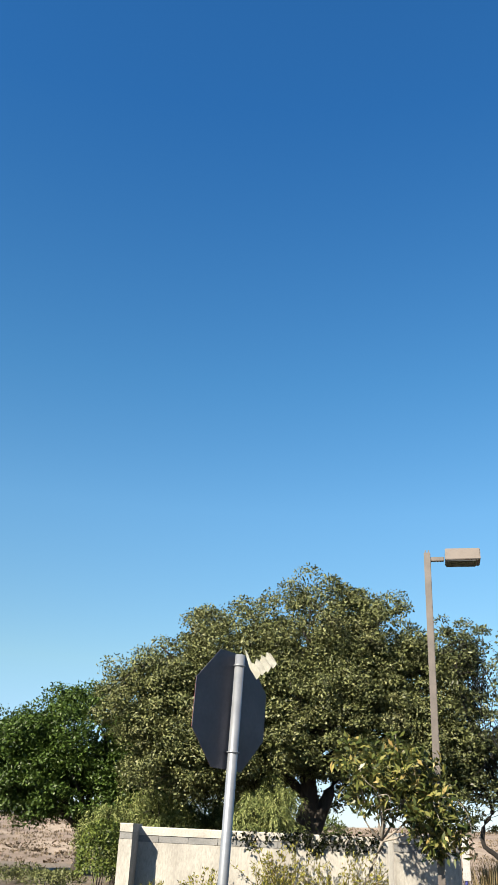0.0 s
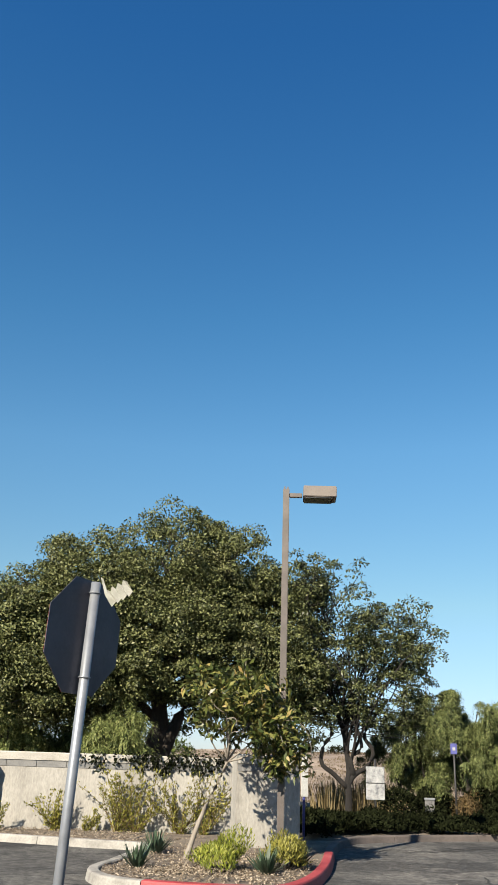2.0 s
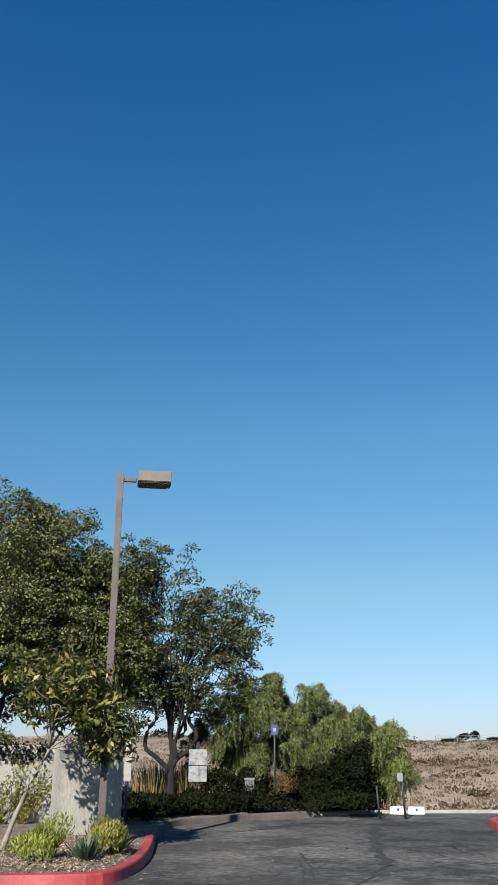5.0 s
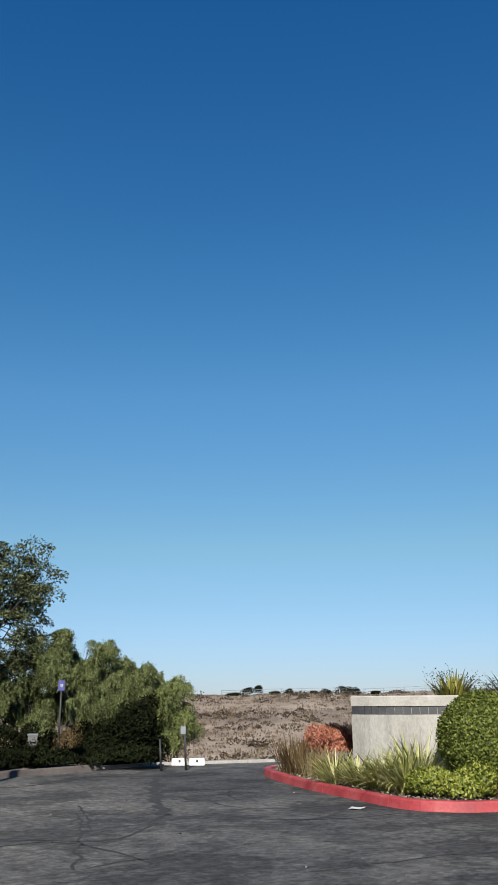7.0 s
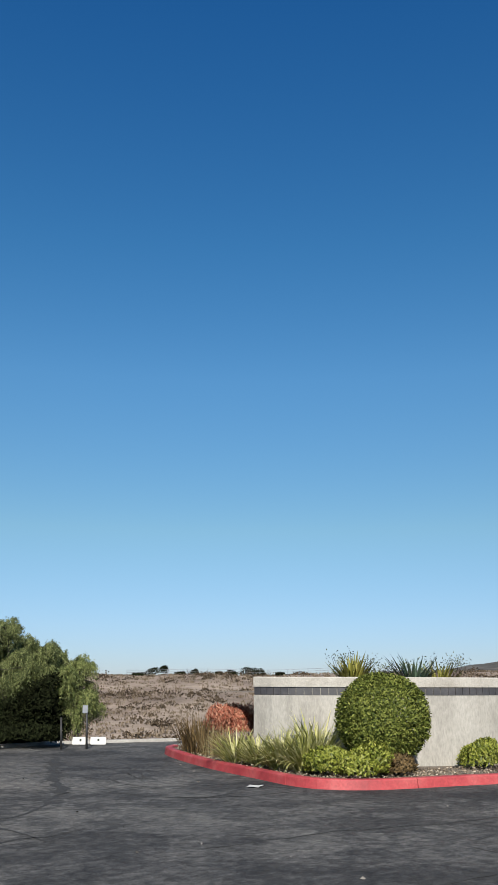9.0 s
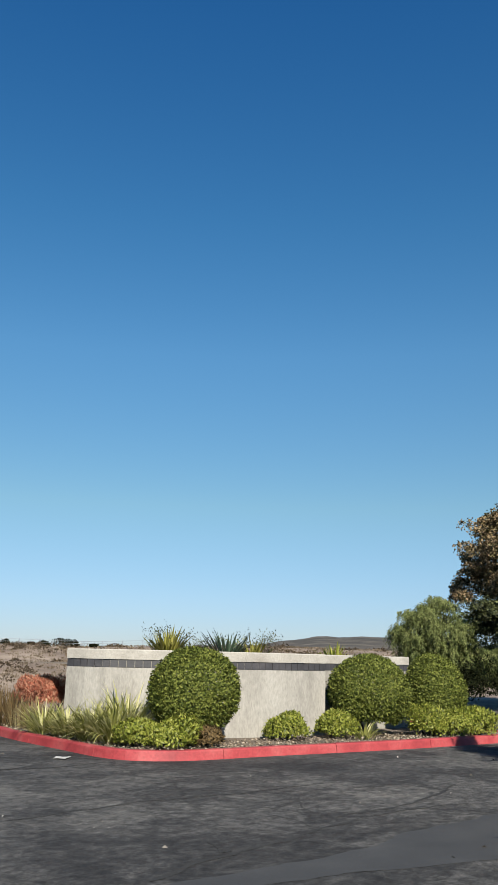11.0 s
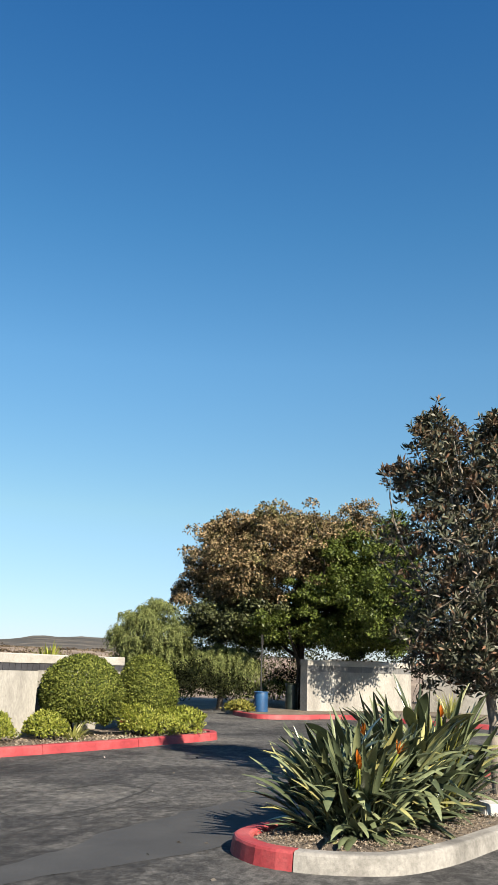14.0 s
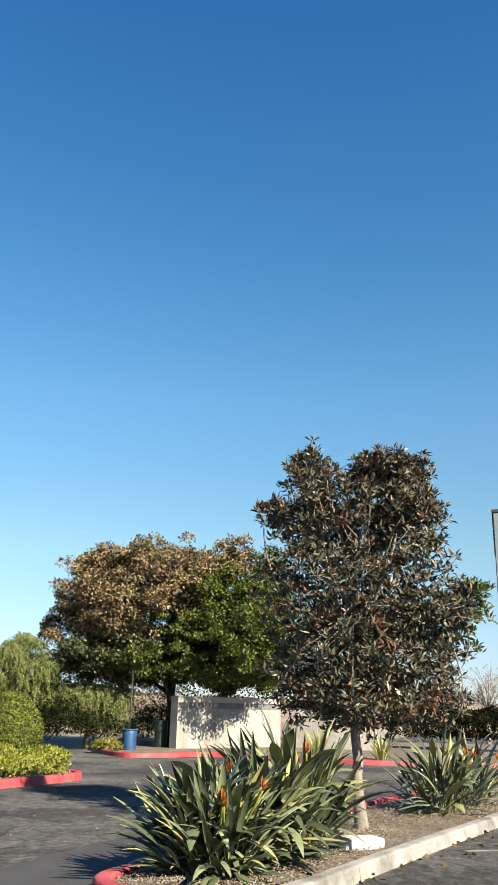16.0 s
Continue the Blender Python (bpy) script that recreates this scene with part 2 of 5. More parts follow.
PEPPER_LEAF = leafy("weeping_leaves", ((0.0, (0.05, 0.072, 0.022)), (0.5, (0.15, 0.187, 0.06)), (1.0, (0.35, 0.38, 0.165))), 0.6, 0.18)
BRIGHT_PEPPER_LEAF = leafy("fresh_weeping_leaves", ((0.0, (0.08, 0.11, 0.03)), (0.5, (0.2, 0.245, 0.075)), (1.0, (0.42, 0.45, 0.18))), 0.6, 0.2)
MAGNOLIA_LEAF = leafy("leathery_leaves", ((0.0, (0.028, 0.034, 0.022)), (0.45, (0.105, 0.115, 0.075)), (0.78, (0.24, 0.245, 0.18)), (0.9, (0.25, 0.135, 0.085)), (1.0, (0.3, 0.26, 0.19))), 0.36, 0.05, 0.62, (0.2, 0.1, 0.06), 1.2)
YOUNG_LEAF = leafy("yellowing_leaves", ((0.0, (0.03, 0.05, 0.014)), (0.5, (0.13, 0.16, 0.045)), (0.9, (0.34, 0.32, 0.1)), (1.0, (0.46, 0.33, 0.13))), 0.35, 0.25)
AUTUMN_LEAF = leafy("autumn_leaves", ((0.0, (0.045, 0.042, 0.018)), (0.3, (0.15, 0.125, 0.055)), (0.55, (0.3, 0.205, 0.105)), (1.0, (0.52, 0.38, 0.23))), 0.6, 0.15, 0.6, (0.19, 0.2, 0.07), 0.9)
BOX_LEAF = leafy("clipped_box_leaves", ((0.0, (0.05, 0.075, 0.012)), (0.5, (0.165, 0.205, 0.034)), (1.0, (0.34, 0.37, 0.085))), 0.65, 0.2)
LIME_LEAF = leafy("lime_green_leaves", ((0.0, (0.11, 0.15, 0.02)), (0.5, (0.32, 0.365, 0.055)), (1.0, (0.54, 0.56, 0.13))), 0.45, 0.3)
YELLOW_LEAF = leafy("yellow_green_sprigs", ((0.0, (0.12, 0.12, 0.03)), (0.5, (0.33, 0.32, 0.06)), (1.0, (0.5, 0.46, 0.13))), 0.5, 0.3)
BROWN_LEAF = leafy("dry_brown_leaves", spread_col((0.17, 0.115, 0.05)), 0.7, 0.15)
RED_LEAF = leafy("red_leaves", ((0.0, (0.34, 0.09, 0.055)), (0.5, (0.72, 0.24, 0.15)), (1.0, (0.85, 0.5, 0.34))), 0.5, 0.3)
STRAP_LEAF = leafy("striped_strap_leaves", ((0.0, (0.27, 0.29, 0.07)), (0.5, (0.66, 0.66, 0.22)), (1.0, (0.98, 0.93, 0.55))), 0.45, 0.42)
ALOE_LEAF = leafy("grey_green_succulent", spread_col((0.085, 0.135, 0.085), 0.6, 1.6), 0.45, 0.05)
# near-black leaves: shade under and between plants is put into the colour
SHADE_LEAF = leafy("shade_toned_leaves", spread_col((0.015, 0.019, 0.008), 0.5, 1.7), 0.85, 0.05)
SCRUB = leafy("hill_scrub", ((0.0, (0.055, 0.04, 0.028)), (0.5, (0.105, 0.08, 0.055)), (1.0, (0.17, 0.128, 0.088))), 0.9, 0.1)
HILLGRASS = leafy("hill_grass", ((0.0, (0.17, 0.128, 0.088)), (0.5, (0.26, 0.205, 0.15)), (1.0, (0.36, 0.29, 0.22))), 0.9, 0.2)
STRAW = leafy("dry_grass", ((0.0, (0.2, 0.15, 0.075)), (0.5, (0.33, 0.26, 0.14)), (1.0, (0.45, 0.37, 0.22))), 0.9, 0.2)


def blade_build(nt, p):
    info = nt.nodes.new("ShaderNodeObjectInfo")
    col = ramp(nt, info.outputs["Random"], ((0.0, (0.024, 0.034, 0.02)), (0.45, (0.075, 0.093, 0.05)), (0.85, (0.155, 0.18, 0.1)), (1.0, (0.26, 0.24, 0.09))))
    grain = noise_fac(nt, coords(nt, (9, 1, 1)), 7, 4)
    tone = ramp(nt, grain, ((0.3, (0.7, 0.7, 0.7)), (0.7, (1.3, 1.3, 1.25))))
    nt.links.new(blend(nt, 0.7, col, tone, "MULTIPLY"), p.inputs["Base Color"])
    p.inputs["Roughness"].default_value = 0.3
    bump(nt, p, grain, 0.2, 0.004)


BLADE = material("paddle_leaf", blade_build)


def hill_build(nt, p):
    vec = coords(nt)
    big = noise_fac(nt, coords(nt, (1, 1, 2.5)), 0.05, 6, 0.65)
    fine = noise_fac(nt, vec, 0.7, 5, 0.75)
    col = ramp(nt, big, ((0.36, (0.11, 0.08, 0.062)), (0.5, (0.18, 0.138, 0.108)), (0.64, (0.25, 0.2, 0.158))))
    tone = ramp(nt, fine, ((0.3, (0.6, 0.58, 0.55)), (0.7, (1.3, 1.3, 1.28))))
    nt.links.new(blend(nt, 0.85, col, tone, "MULTIPLY"), p.inputs["Base Color"])
    p.inputs["Roughness"].default_value = 0.95
    bump(nt, p, fine, 0.7, 0.3)


HILL = material("dry_hillside", hill_build)
CHAPARRAL = two_scale("chaparral", (0.035, 0.032, 0.022), (0.085, 0.07, 0.052), (0.25, 0.205, 0.16), 0.03, 0.16, 0.95, 0.6, 1.0)


# ---- mesh helpers ----
def mesh(name, verts, faces, mat, smooth=False):
    me = bpy.data.meshes.new(name)
    me.from_pydata([tuple(map(float, v)) for v in verts], [], [tuple(map(int, f)) for f in faces])
    me.materials.append(mat)
    if smooth:
        me.polygons.foreach_set("use_smooth", [True] * len(me.polygons))
    me.update()
    return me


def quads(name, verts, mat):
    """A mesh of separate quads out of an array (n, 4, 3)."""
    v = np.asarray(verts, np.float32).reshape(-1, 3)
    n = len(v) // 4
    me = bpy.data.meshes.new(name)
    me.vertices.add(len(v))
    me.vertices.foreach_set("co", v.ravel())
    me.loops.add(4 * n)
    me.loops.foreach_set("vertex_index", np.arange(4 * n, dtype=np.int32))
    me.polygons.add(n)
    me.polygons.foreach_set("loop_start", np.arange(0, 4 * n, 4, dtype=np.int32))
    me.materials.append(mat)
    me.update(calc_edges=True)
    return me


def put(name, me, parent=None, label="", at=None):
    ob = new(name, me)
    if at is not None:
        ob.matrix_world = at
    if parent is not None:
        ob.parent = parent
    if label:
        ob["label"] = label
    return ob


def part(name, bm, mat, parent, label=""):
    """Links a bmesh as one mesh object under a thing or a part."""
    me = bpy.data.meshes.new(name)
    bm.to_mesh(me)
    bm.free()
    me.materials.append(mat)
    return put(name, me, parent, label)


def thing(name, label, category, at=(0, 0, 0), turn=0.0, group="", kind=""):
    ob = new(name)
    ob.empty_display_size = 0.1
    ob.matrix_world = pose(*at, 0, 0, turn)
    return tagged(ob, label, category, group, kind)


def box_bm(lo, hi, bevel=0.0, m=None):
    bm = bmesh.new()
    bmesh.ops.create_cube(bm, size=1)
    for v in bm.verts:
        v.co = Vector([l + (c + 0.5) * (h - l) for l, h, c in zip(lo, hi, v.co)])
    if bevel:
        bmesh.ops.bevel(bm, geom=bm.edges[:], offset=bevel, segments=2, affect="EDGES")
    if m is not None:
        bm.transform(m)
    return bm


def tube(pts, radii, n=8):
    """Vertices and faces of a tube along points, capped."""
    pts = np.asarray(pts, float)
    d = np.gradient(pts, axis=0)
    d /= np.linalg.norm(d, axis=1)[:, None] + 1e-9
    ref = np.where(np.abs(d[:, 2:3]) > 0.9, [[1.0, 0, 0]], [[0, 0, 1.0]])
    u = np.cross(d, ref)
    u /= np.linalg.norm(u, axis=1)[:, None] + 1e-9
    w = np.cross(d, u)
    a = np.linspace(0, 2 * np.pi, n, endpoint=False)
    ring = np.cos(a)[None, :, None] * u[:, None] + np.sin(a)[None, :, None] * w[:, None]
    v = (pts[:, None] + ring * np.asarray(radii, float)[:, None, None]).reshape(-1, 3)
    f = [(i * n + j, i * n + (j + 1) % n, (i + 1) * n + (j + 1) % n, (i + 1) * n + j) for i in range(len(pts) - 1) for j in range(n)]
    f += [tuple(range(n))[::-1], tuple((len(pts) - 1) * n + j for j in range(n))]
    return v, f


def joined(pieces):
    vs, fs, n = [], [], 0
    for v, f in pieces:
        vs.extend(v)
        fs.extend(tuple(i + n for i in g) for g in f)
        n += len(v)
    return vs, fs


def tube_part(name, pts, radii, mat, parent, n=10, label=""):
    return put(name, mesh(name, *tube(pts, radii, n), mat, True), parent, label)


def units(n):
    v = rng.normal(size=(n, 3))
    return v / np.linalg.norm(v, axis=1)[:, None]


def leaf_quads(centres, along, length, width, fold=0.25, face=None):
    """Pointed, folded leaves: base, one side, tip, other side. face: the way their upper side looks."""
    n = len(centres)
    along = along / (np.linalg.norm(along, axis=1)[:, None] + 1e-9)
    side = np.cross(along, units(n) if face is None else face + units(n) * 0.45)
    side /= np.linalg.norm(side, axis=1)[:, None] + 1e-9
    up = np.cross(side, along)
    ln = length * rng.uniform(0.65, 1.3, (n, 1))
    wd = width * rng.uniform(0.7, 1.25, (n, 1))
    mid = centres + along * ln * 0.5
    return np.stack([centres, mid + side * wd / 2 + up * wd * fold, centres + along * ln - up * ln * 0.12, mid - side * wd / 2 + up * wd * fold], 1)


def in_blobs(blobs, n, shell=0.55):
    """Places in ellipsoids, thicker towards their outside; each with its way out."""
    vol = np.array([np.prod(r) ** 0.67 for _, r in blobs])
    pick = rng.choice(len(blobs), n, p=vol / vol.sum())
    c = np.array([b[0] for b in blobs], float)[pick]
    r = np.array([b[1] for b in blobs], float)[pick]
    d = units(n)
    k = (shell + (1 - shell) * rng.random((n, 1)) ** 0.6) * rng.uniform(0.88, 1.1, (n, 1))
    return c + d * r * k, d


def branch(a, b, r0, r1, sag=0.0, wob=0.12, k=7):
    a, b = np.asarray(a, float), np.asarray(b, float)
    s = np.linspace(0, 1, k)[:, None]
    p = a + (b - a) * s
    size = np.linalg.norm(b - a)
    p += np.sin(np.pi * s) * rng.normal(size=3) * wob * size
    p[:, 2] += np.sin(np.pi * s[:, 0]) * sag * size
    return p, r0 + (r1 - r0) * s[:, 0] ** 0.8


def tree(name, label, base, trunk, girth, blobs, clumps, per, leaf, mats, limbs=14, clump=0.35, weep=0.0, bark=BARK, aspect=0.45, twigs=0, shell=0.55, lift=0.3, group="", radiate=0.0):
    """A tree: tapered trunk (points above the base), limbs into the crown, twigs, and a crown of leaves in clumps."""
    global rng
    rng = np.random.default_rng(int(abs(base[0] * 977 + base[1] * 131)) + 7)
    t = thing(name, label, "tree", base, 0, group)
    trunk = np.array(trunk, float)
    s = np.linspace(0, 1, 3 * len(trunk))
    path = np.stack([np.interp(s, np.linspace(0, 1, len(trunk)), trunk[:, i]) for i in range(3)], 1)
    path[1:-1, :2] += rng.normal(size=(len(path) - 2, 2)) * girth * 0.12
    rad = girth * (1.0 - 0.45 * s) * (1 + 0.5 * np.exp(-s * 14))
    tube_part("trunk", path, rad, bark, t, 12)
    fork = path[-1]
    centres, out = in_blobs(blobs, clumps, shell)
    arms = []
    high = np.flatnonzero(centres[:, 2] > fork[2] + 0.4)
    picks = rng.choice(high if len(high) > limbs else clumps, limbs, replace=False)
    for i in picks:
        start = path[rng.integers(int(len(path) * 0.6), len(path))] if girth > 0.06 and rng.random() < 0.5 else fork
        arms.append((start, centres[i]))
        tube_part("limb", *branch(start, centres[i], girth * 0.42, girth * 0.07, 0.08), bark, t, 7)
    if twigs:
        fine = []
        for i in rng.choice(clumps, twigs):
            a, b = arms[np.argmin([np.linalg.norm(e - centres[i]) for _, e in arms])]
            q = rng.uniform(0.45, 1.0)
            fine.append(tube(*branch(np.asarray(a) + (np.asarray(b) - a) * q, centres[i] + out[i] * 0.1, girth * 0.09 + 0.006, 0.004, 0.05), 5))
        put("branchwork", mesh("branchwork", *joined(fine), bark, True), t)
    for mat, share, side in mats:
        keep = np.array([share(c) for c in centres])
        c = centres[keep]
        if not len(c):
            continue
        size = clump * rng.uniform(0.6, 1.35, len(c))
        p = np.repeat(c, per, 0)
        rad_ = np.repeat(size, per)[:, None]
        o = units(len(p))
        o[:, 2] = np.where(o[:, 2] < -0.3, -o[:, 2], o[:, 2])
        o /= np.linalg.norm(o, axis=1)[:, None]
        p = p + o * rad_ * rng.uniform(0.55, 1.05, (len(p), 1)) * np.array([1, 1, 0.75])
        if weep:
            # strands that arch out of each clump and hang, with narrow leaves along them
            k = 20
            ns = max(1, per // k)
            o = units(len(c) * ns)
            o[:, 2] = np.abs(o[:, 2]) * 0.8
            start = np.repeat(c, ns, 0) + o * np.repeat(size, ns)[:, None] * rng.uniform(0.35, 1.0, (len(o), 1))
            long_ = weep * rng.uniform(0.3, 1.25, len(o))
            s_ = np.tile((np.arange(k) + 0.5) / k, len(o)) + rng.normal(size=len(o) * k) * 0.02
            s_ = np.clip(s_, 0, 1)
            o, start, long_ = np.repeat(o, k, 0), np.repeat(start, k, 0), np.repeat(long_, k)
            p = start + o * np.array([1, 1, 0]) * (0.3 * long_ * np.sin(s_ * 1.57))[:, None] + rng.normal(size=(len(o), 3)) * 0.022
            p[:, 2] += long_ * (0.14 * np.sin(s_ * 3.1416) - s_**1.5)
            p[:, 2] = np.maximum(p[:, 2], 0.15)
            along = units(len(p)) * 0.55 + np.array([0, 0, -0.75]) + o * 0.35
            put("crown", quads("crown", leaf_quads(p, along, leaf, leaf * aspect, 0.2, o * np.array([1, 1, 0.3])), mat), t, side)
        else:
            along = units(len(p)) * (1 - radiate) + o * (0.4 + radiate) + np.array([0, 0, lift - 0.3])
            put("crown", quads("crown", leaf_quads(p, along, leaf, leaf * aspect, 0.2, o + np.array([0, 0, 0.35])), mat), t, side)
    return t


def shrub(name, label, at, radii, n, leaf, mat, aspect=0.5, shell=0.8, lumps=0.12, stems=True, upward=0.4, group="", category="shrub", clip=0.0, shift=0.0):
    """A bush: dense leaves over a lumpy mound, on a few stems. clip: height of the bare foot."""
    t = thing(name, label, category, at, rng.uniform(0, 360), group)
    d = units(n)
    foot = -0.8 if clip else -0.35
    d[:, 2] = np.where(d[:, 2] < foot, -d[:, 2], d[:, 2])
    bumps = units(26)
    lump = 1 + lumps * (np.maximum(0, d @ bumps.T) ** 8).sum(1) - lumps
    k = lump * (shell + (1 - shell) * rng.random(n) ** 0.5) * rng.uniform(0.95, 1.04, n)
    p = d * np.array(radii) * k[:, None]
    p[:, 2] += radii[2] * 0.95 * (1 - shift) + clip
    p[:, 2] = np.maximum(p[:, 2], 0.02)
    along = d * 0.3 + units(n) + np.array([0, 0, upward])
    put("foliage", quads("foliage", leaf_quads(p, along, leaf, leaf * aspect, 0.2, d + np.array([0, 0, 0.2])), mat), t)
    if stems:
        for i in range(5):
            a = rng.uniform(0, 6.28)
            tip = (math.cos(a) * radii[0] * 0.6, math.sin(a) * radii[1] * 0.6, radii[2] * 0.9 + clip)
            tube_part("stem", *branch((math.cos(a) * 0.05, math.sin(a) * 0.05, -0.03), tip, 0.022, 0.008), BARK, t, 6)
    return t


def strap_mesh(name, length, width, bend, mat, seg=7, fold=0.15, root=0.5, tipw=0.06):
    """One strap or paddle leaf along +z, arching to +x."""
    vs, fs = [], []
    x = z = 0.0
    ang = 0.0
    for i in range(seg + 1):
        s = i / seg
        w = width * (root + (1 - root) * math.sin(min(1.0, s * 1.25) * math.pi * 0.5)) * (1 - s**3) + width * tipw
        vs += [(x, -w / 2, z), (x - w * fold, 0, z - w * fold * 0.3), (x, w / 2, z)]
        ang += bend / seg * (0.4 + 1.2 * s)
        x += math.sin(ang) * length / seg
        z += math.cos(ang) * length / seg
    for i in range(seg):
        for j in (0, 1):
            a = i * 3 + j
            fs.append((a, a + 1, a + 4, a + 3))
    return mesh(name, vs, fs, mat, True)


def strap_clump(name, label, at, count, length, width, mat, lean=(5, 60), bends=(0.3, 1.3), group="", category="plant", spread_r=0.15):
    """A clump of strap leaves joined in one mesh: too fine to tell apart."""
    t = thing(name, label, category, at, 0, group)
    vs = []
    for i in range(count):
        az, tilt = rng.uniform(0, 2 * np.pi), radians(rng.uniform(*lean))
        ln, w, bd = length * rng.uniform(0.6, 1.15), width * rng.uniform(0.7, 1.2), rng.uniform(*bends)
        r0 = rng.random() * spread_r
        o = np.array([math.cos(az), math.sin(az), 0])
        q = np.array([-math.sin(az), math.cos(az), 0])
        p, ang, k = o * r0, tilt * 0.6, 6
        rows_ = []
        for j in range(k + 1):
            s = j / k
            ww = w * (0.6 + 0.4 * min(1, s * 3)) * (1 - s**2.5) + 0.002
            rows_.append((p - q * ww / 2, p + q * ww / 2))
            ang += bd / k * (0.3 + 1.4 * s)
            p = p + (o * math.sin(ang) + np.array([0, 0, math.cos(ang)])) * ln / k
        for a, b in zip(rows_, rows_[1:]):
            vs.append((a[0], a[1], b[1], b[0]))
    v = np.array(vs)
    n = len(v) // 6
    flat = []
    faces = []
    for i in range(n):
        blk = v[i * 6 : i * 6 + 6]
        base = len(flat)
        flat += [blk[0][0], blk[0][1]]
        for j in range(6):
            flat += [blk[j][3], blk[j][2]]
            b = base + 2 * j
            faces.append((b, b + 1, b + 3, b + 2))
    put("leaves", mesh("leaves", flat, faces, mat), t)
    return t


def smooth_line(pts, step=0.35):
    """A rounded line through points (Catmull-Rom), resampled evenly."""
    p = np.array([pts[0], *pts, pts[-1]], float)
    out = []
    for i in range(1, len(p) - 2):
        for s in np.linspace(0, 1, 12, endpoint=False):
            a, b, c, d = p[i - 1 : i + 3]
            out.append(0.5 * (2 * b + (c - a) * s + (2 * a - 5 * b + 4 * c - d) * s**2 + (3 * b - a - 3 * c + d) * s**3))
    out.append(p[-2])
    out = np.array(out)
    run = np.r_[0, np.cumsum(np.linalg.norm(np.diff(out, axis=0), axis=1))]
    s = np.linspace(0, run[-1], max(2, int(run[-1] / step)))
    return np.stack([np.interp(s, run, out[:, 0]), np.interp(s, run, out[:, 1])], 1), s


def side_of(line, inside):
    d = np.gradient(line, axis=0)
    d /= np.linalg.norm(d, axis=1)[:, None]
    return np.stack([-d[:, 1], d[:, 0]], 1) * inside


def sweep(line, inward, profile, closed_ends=True):
    """A solid along a line: profile points (inward offset, height)."""
    k = len(profile)
    vs = [(*(q + w * o), h) for q, w in zip(line, inward) for o, h in profile]
    fs = [(i * k + j, i * k + (j + 1) % k, (i + 1) * k + (j + 1) % k, (i + 1) * k + j) for i in range(len(line) - 1) for j in range(k)]
    fs += [tuple(range(k))[::-1], tuple((len(line) - 1) * k + j for j in range(k))]
    return vs, fs


def kerb(name, label, pts, inside, paint, height=0.14, width=0.16, pitch=2.4):
    """A kerb in sections with open joints. paint: a function of the run in metres that gives the material."""
    t = thing(name, label, "kerb", (0, 0, 0), 0, "", "structure")
    line, s = smooth_line(pts, 0.2)
    inw = side_of(line, inside)
    stops = sorted(set([round(v, 2) for v in np.arange(0, s[-1], pitch) if all(abs(v - c) > 0.7 for c in paint[1])] + list(paint[1]) + [round(float(s[-1]), 2)]))
    for a, b in zip(stops, stops[1:]):
        if b - a < 0.1:
            continue
        ss = np.linspace(a + 0.006, b - 0.006, max(2, int((b - a) / 0.07)))
        seg = np.stack([np.interp(ss, s, line[:, i]) for i in (0, 1)], 1)
        iw = np.stack([np.interp(ss, s, inw[:, i]) for i in (0, 1)], 1)
        h = height + rng.uniform(-0.004, 0.004)
        prof = [(-0.025, -0.05), (-0.02, 0.0), (0.0, h - 0.025), (0.012, h - 0.006), (0.03, h), (width - 0.02, h), (width, h - 0.015), (width, -0.05)]
        put("kerb_section", mesh("kerb_section", *sweep(seg, iw, prof), paint[0](0.5 * (a + b)), False), t)
    return t, line, inw


def bed(name, label, outline, z, mat, mound=0.0):
    """A planting bed: a filled outline with gentle unevenness."""
    bm = bmesh.new()
    vs = [bm.verts.new((x, y, z)) for x, y in outline]
    f = bm.faces.new(vs)
    bmesh.ops.triangulate(bm, faces=[f])
    bmesh.ops.subdivide_edges(bm, edges=bm.edges[:], cuts=2, use_grid_fill=True)
    for v in bm.verts:
        v.co.z += 0.03 * noise.noise(Vector((v.co.x * 1.7, v.co.y * 1.7, 3)))
    me = bpy.data.meshes.new(name)
    if sum(f.normal.z for f in bm.faces) < 0:
        bmesh.ops.reverse_faces(bm, faces=bm.faces[:])
    bm.to_mesh(me)
    bm.free()
    me.materials.append(mat)
    return tagged(new(name, me), label, "planting bed", "", "structure")


def polar(az, d):
    return d * math.sin(radians(az)), d * math.cos(radians(az))


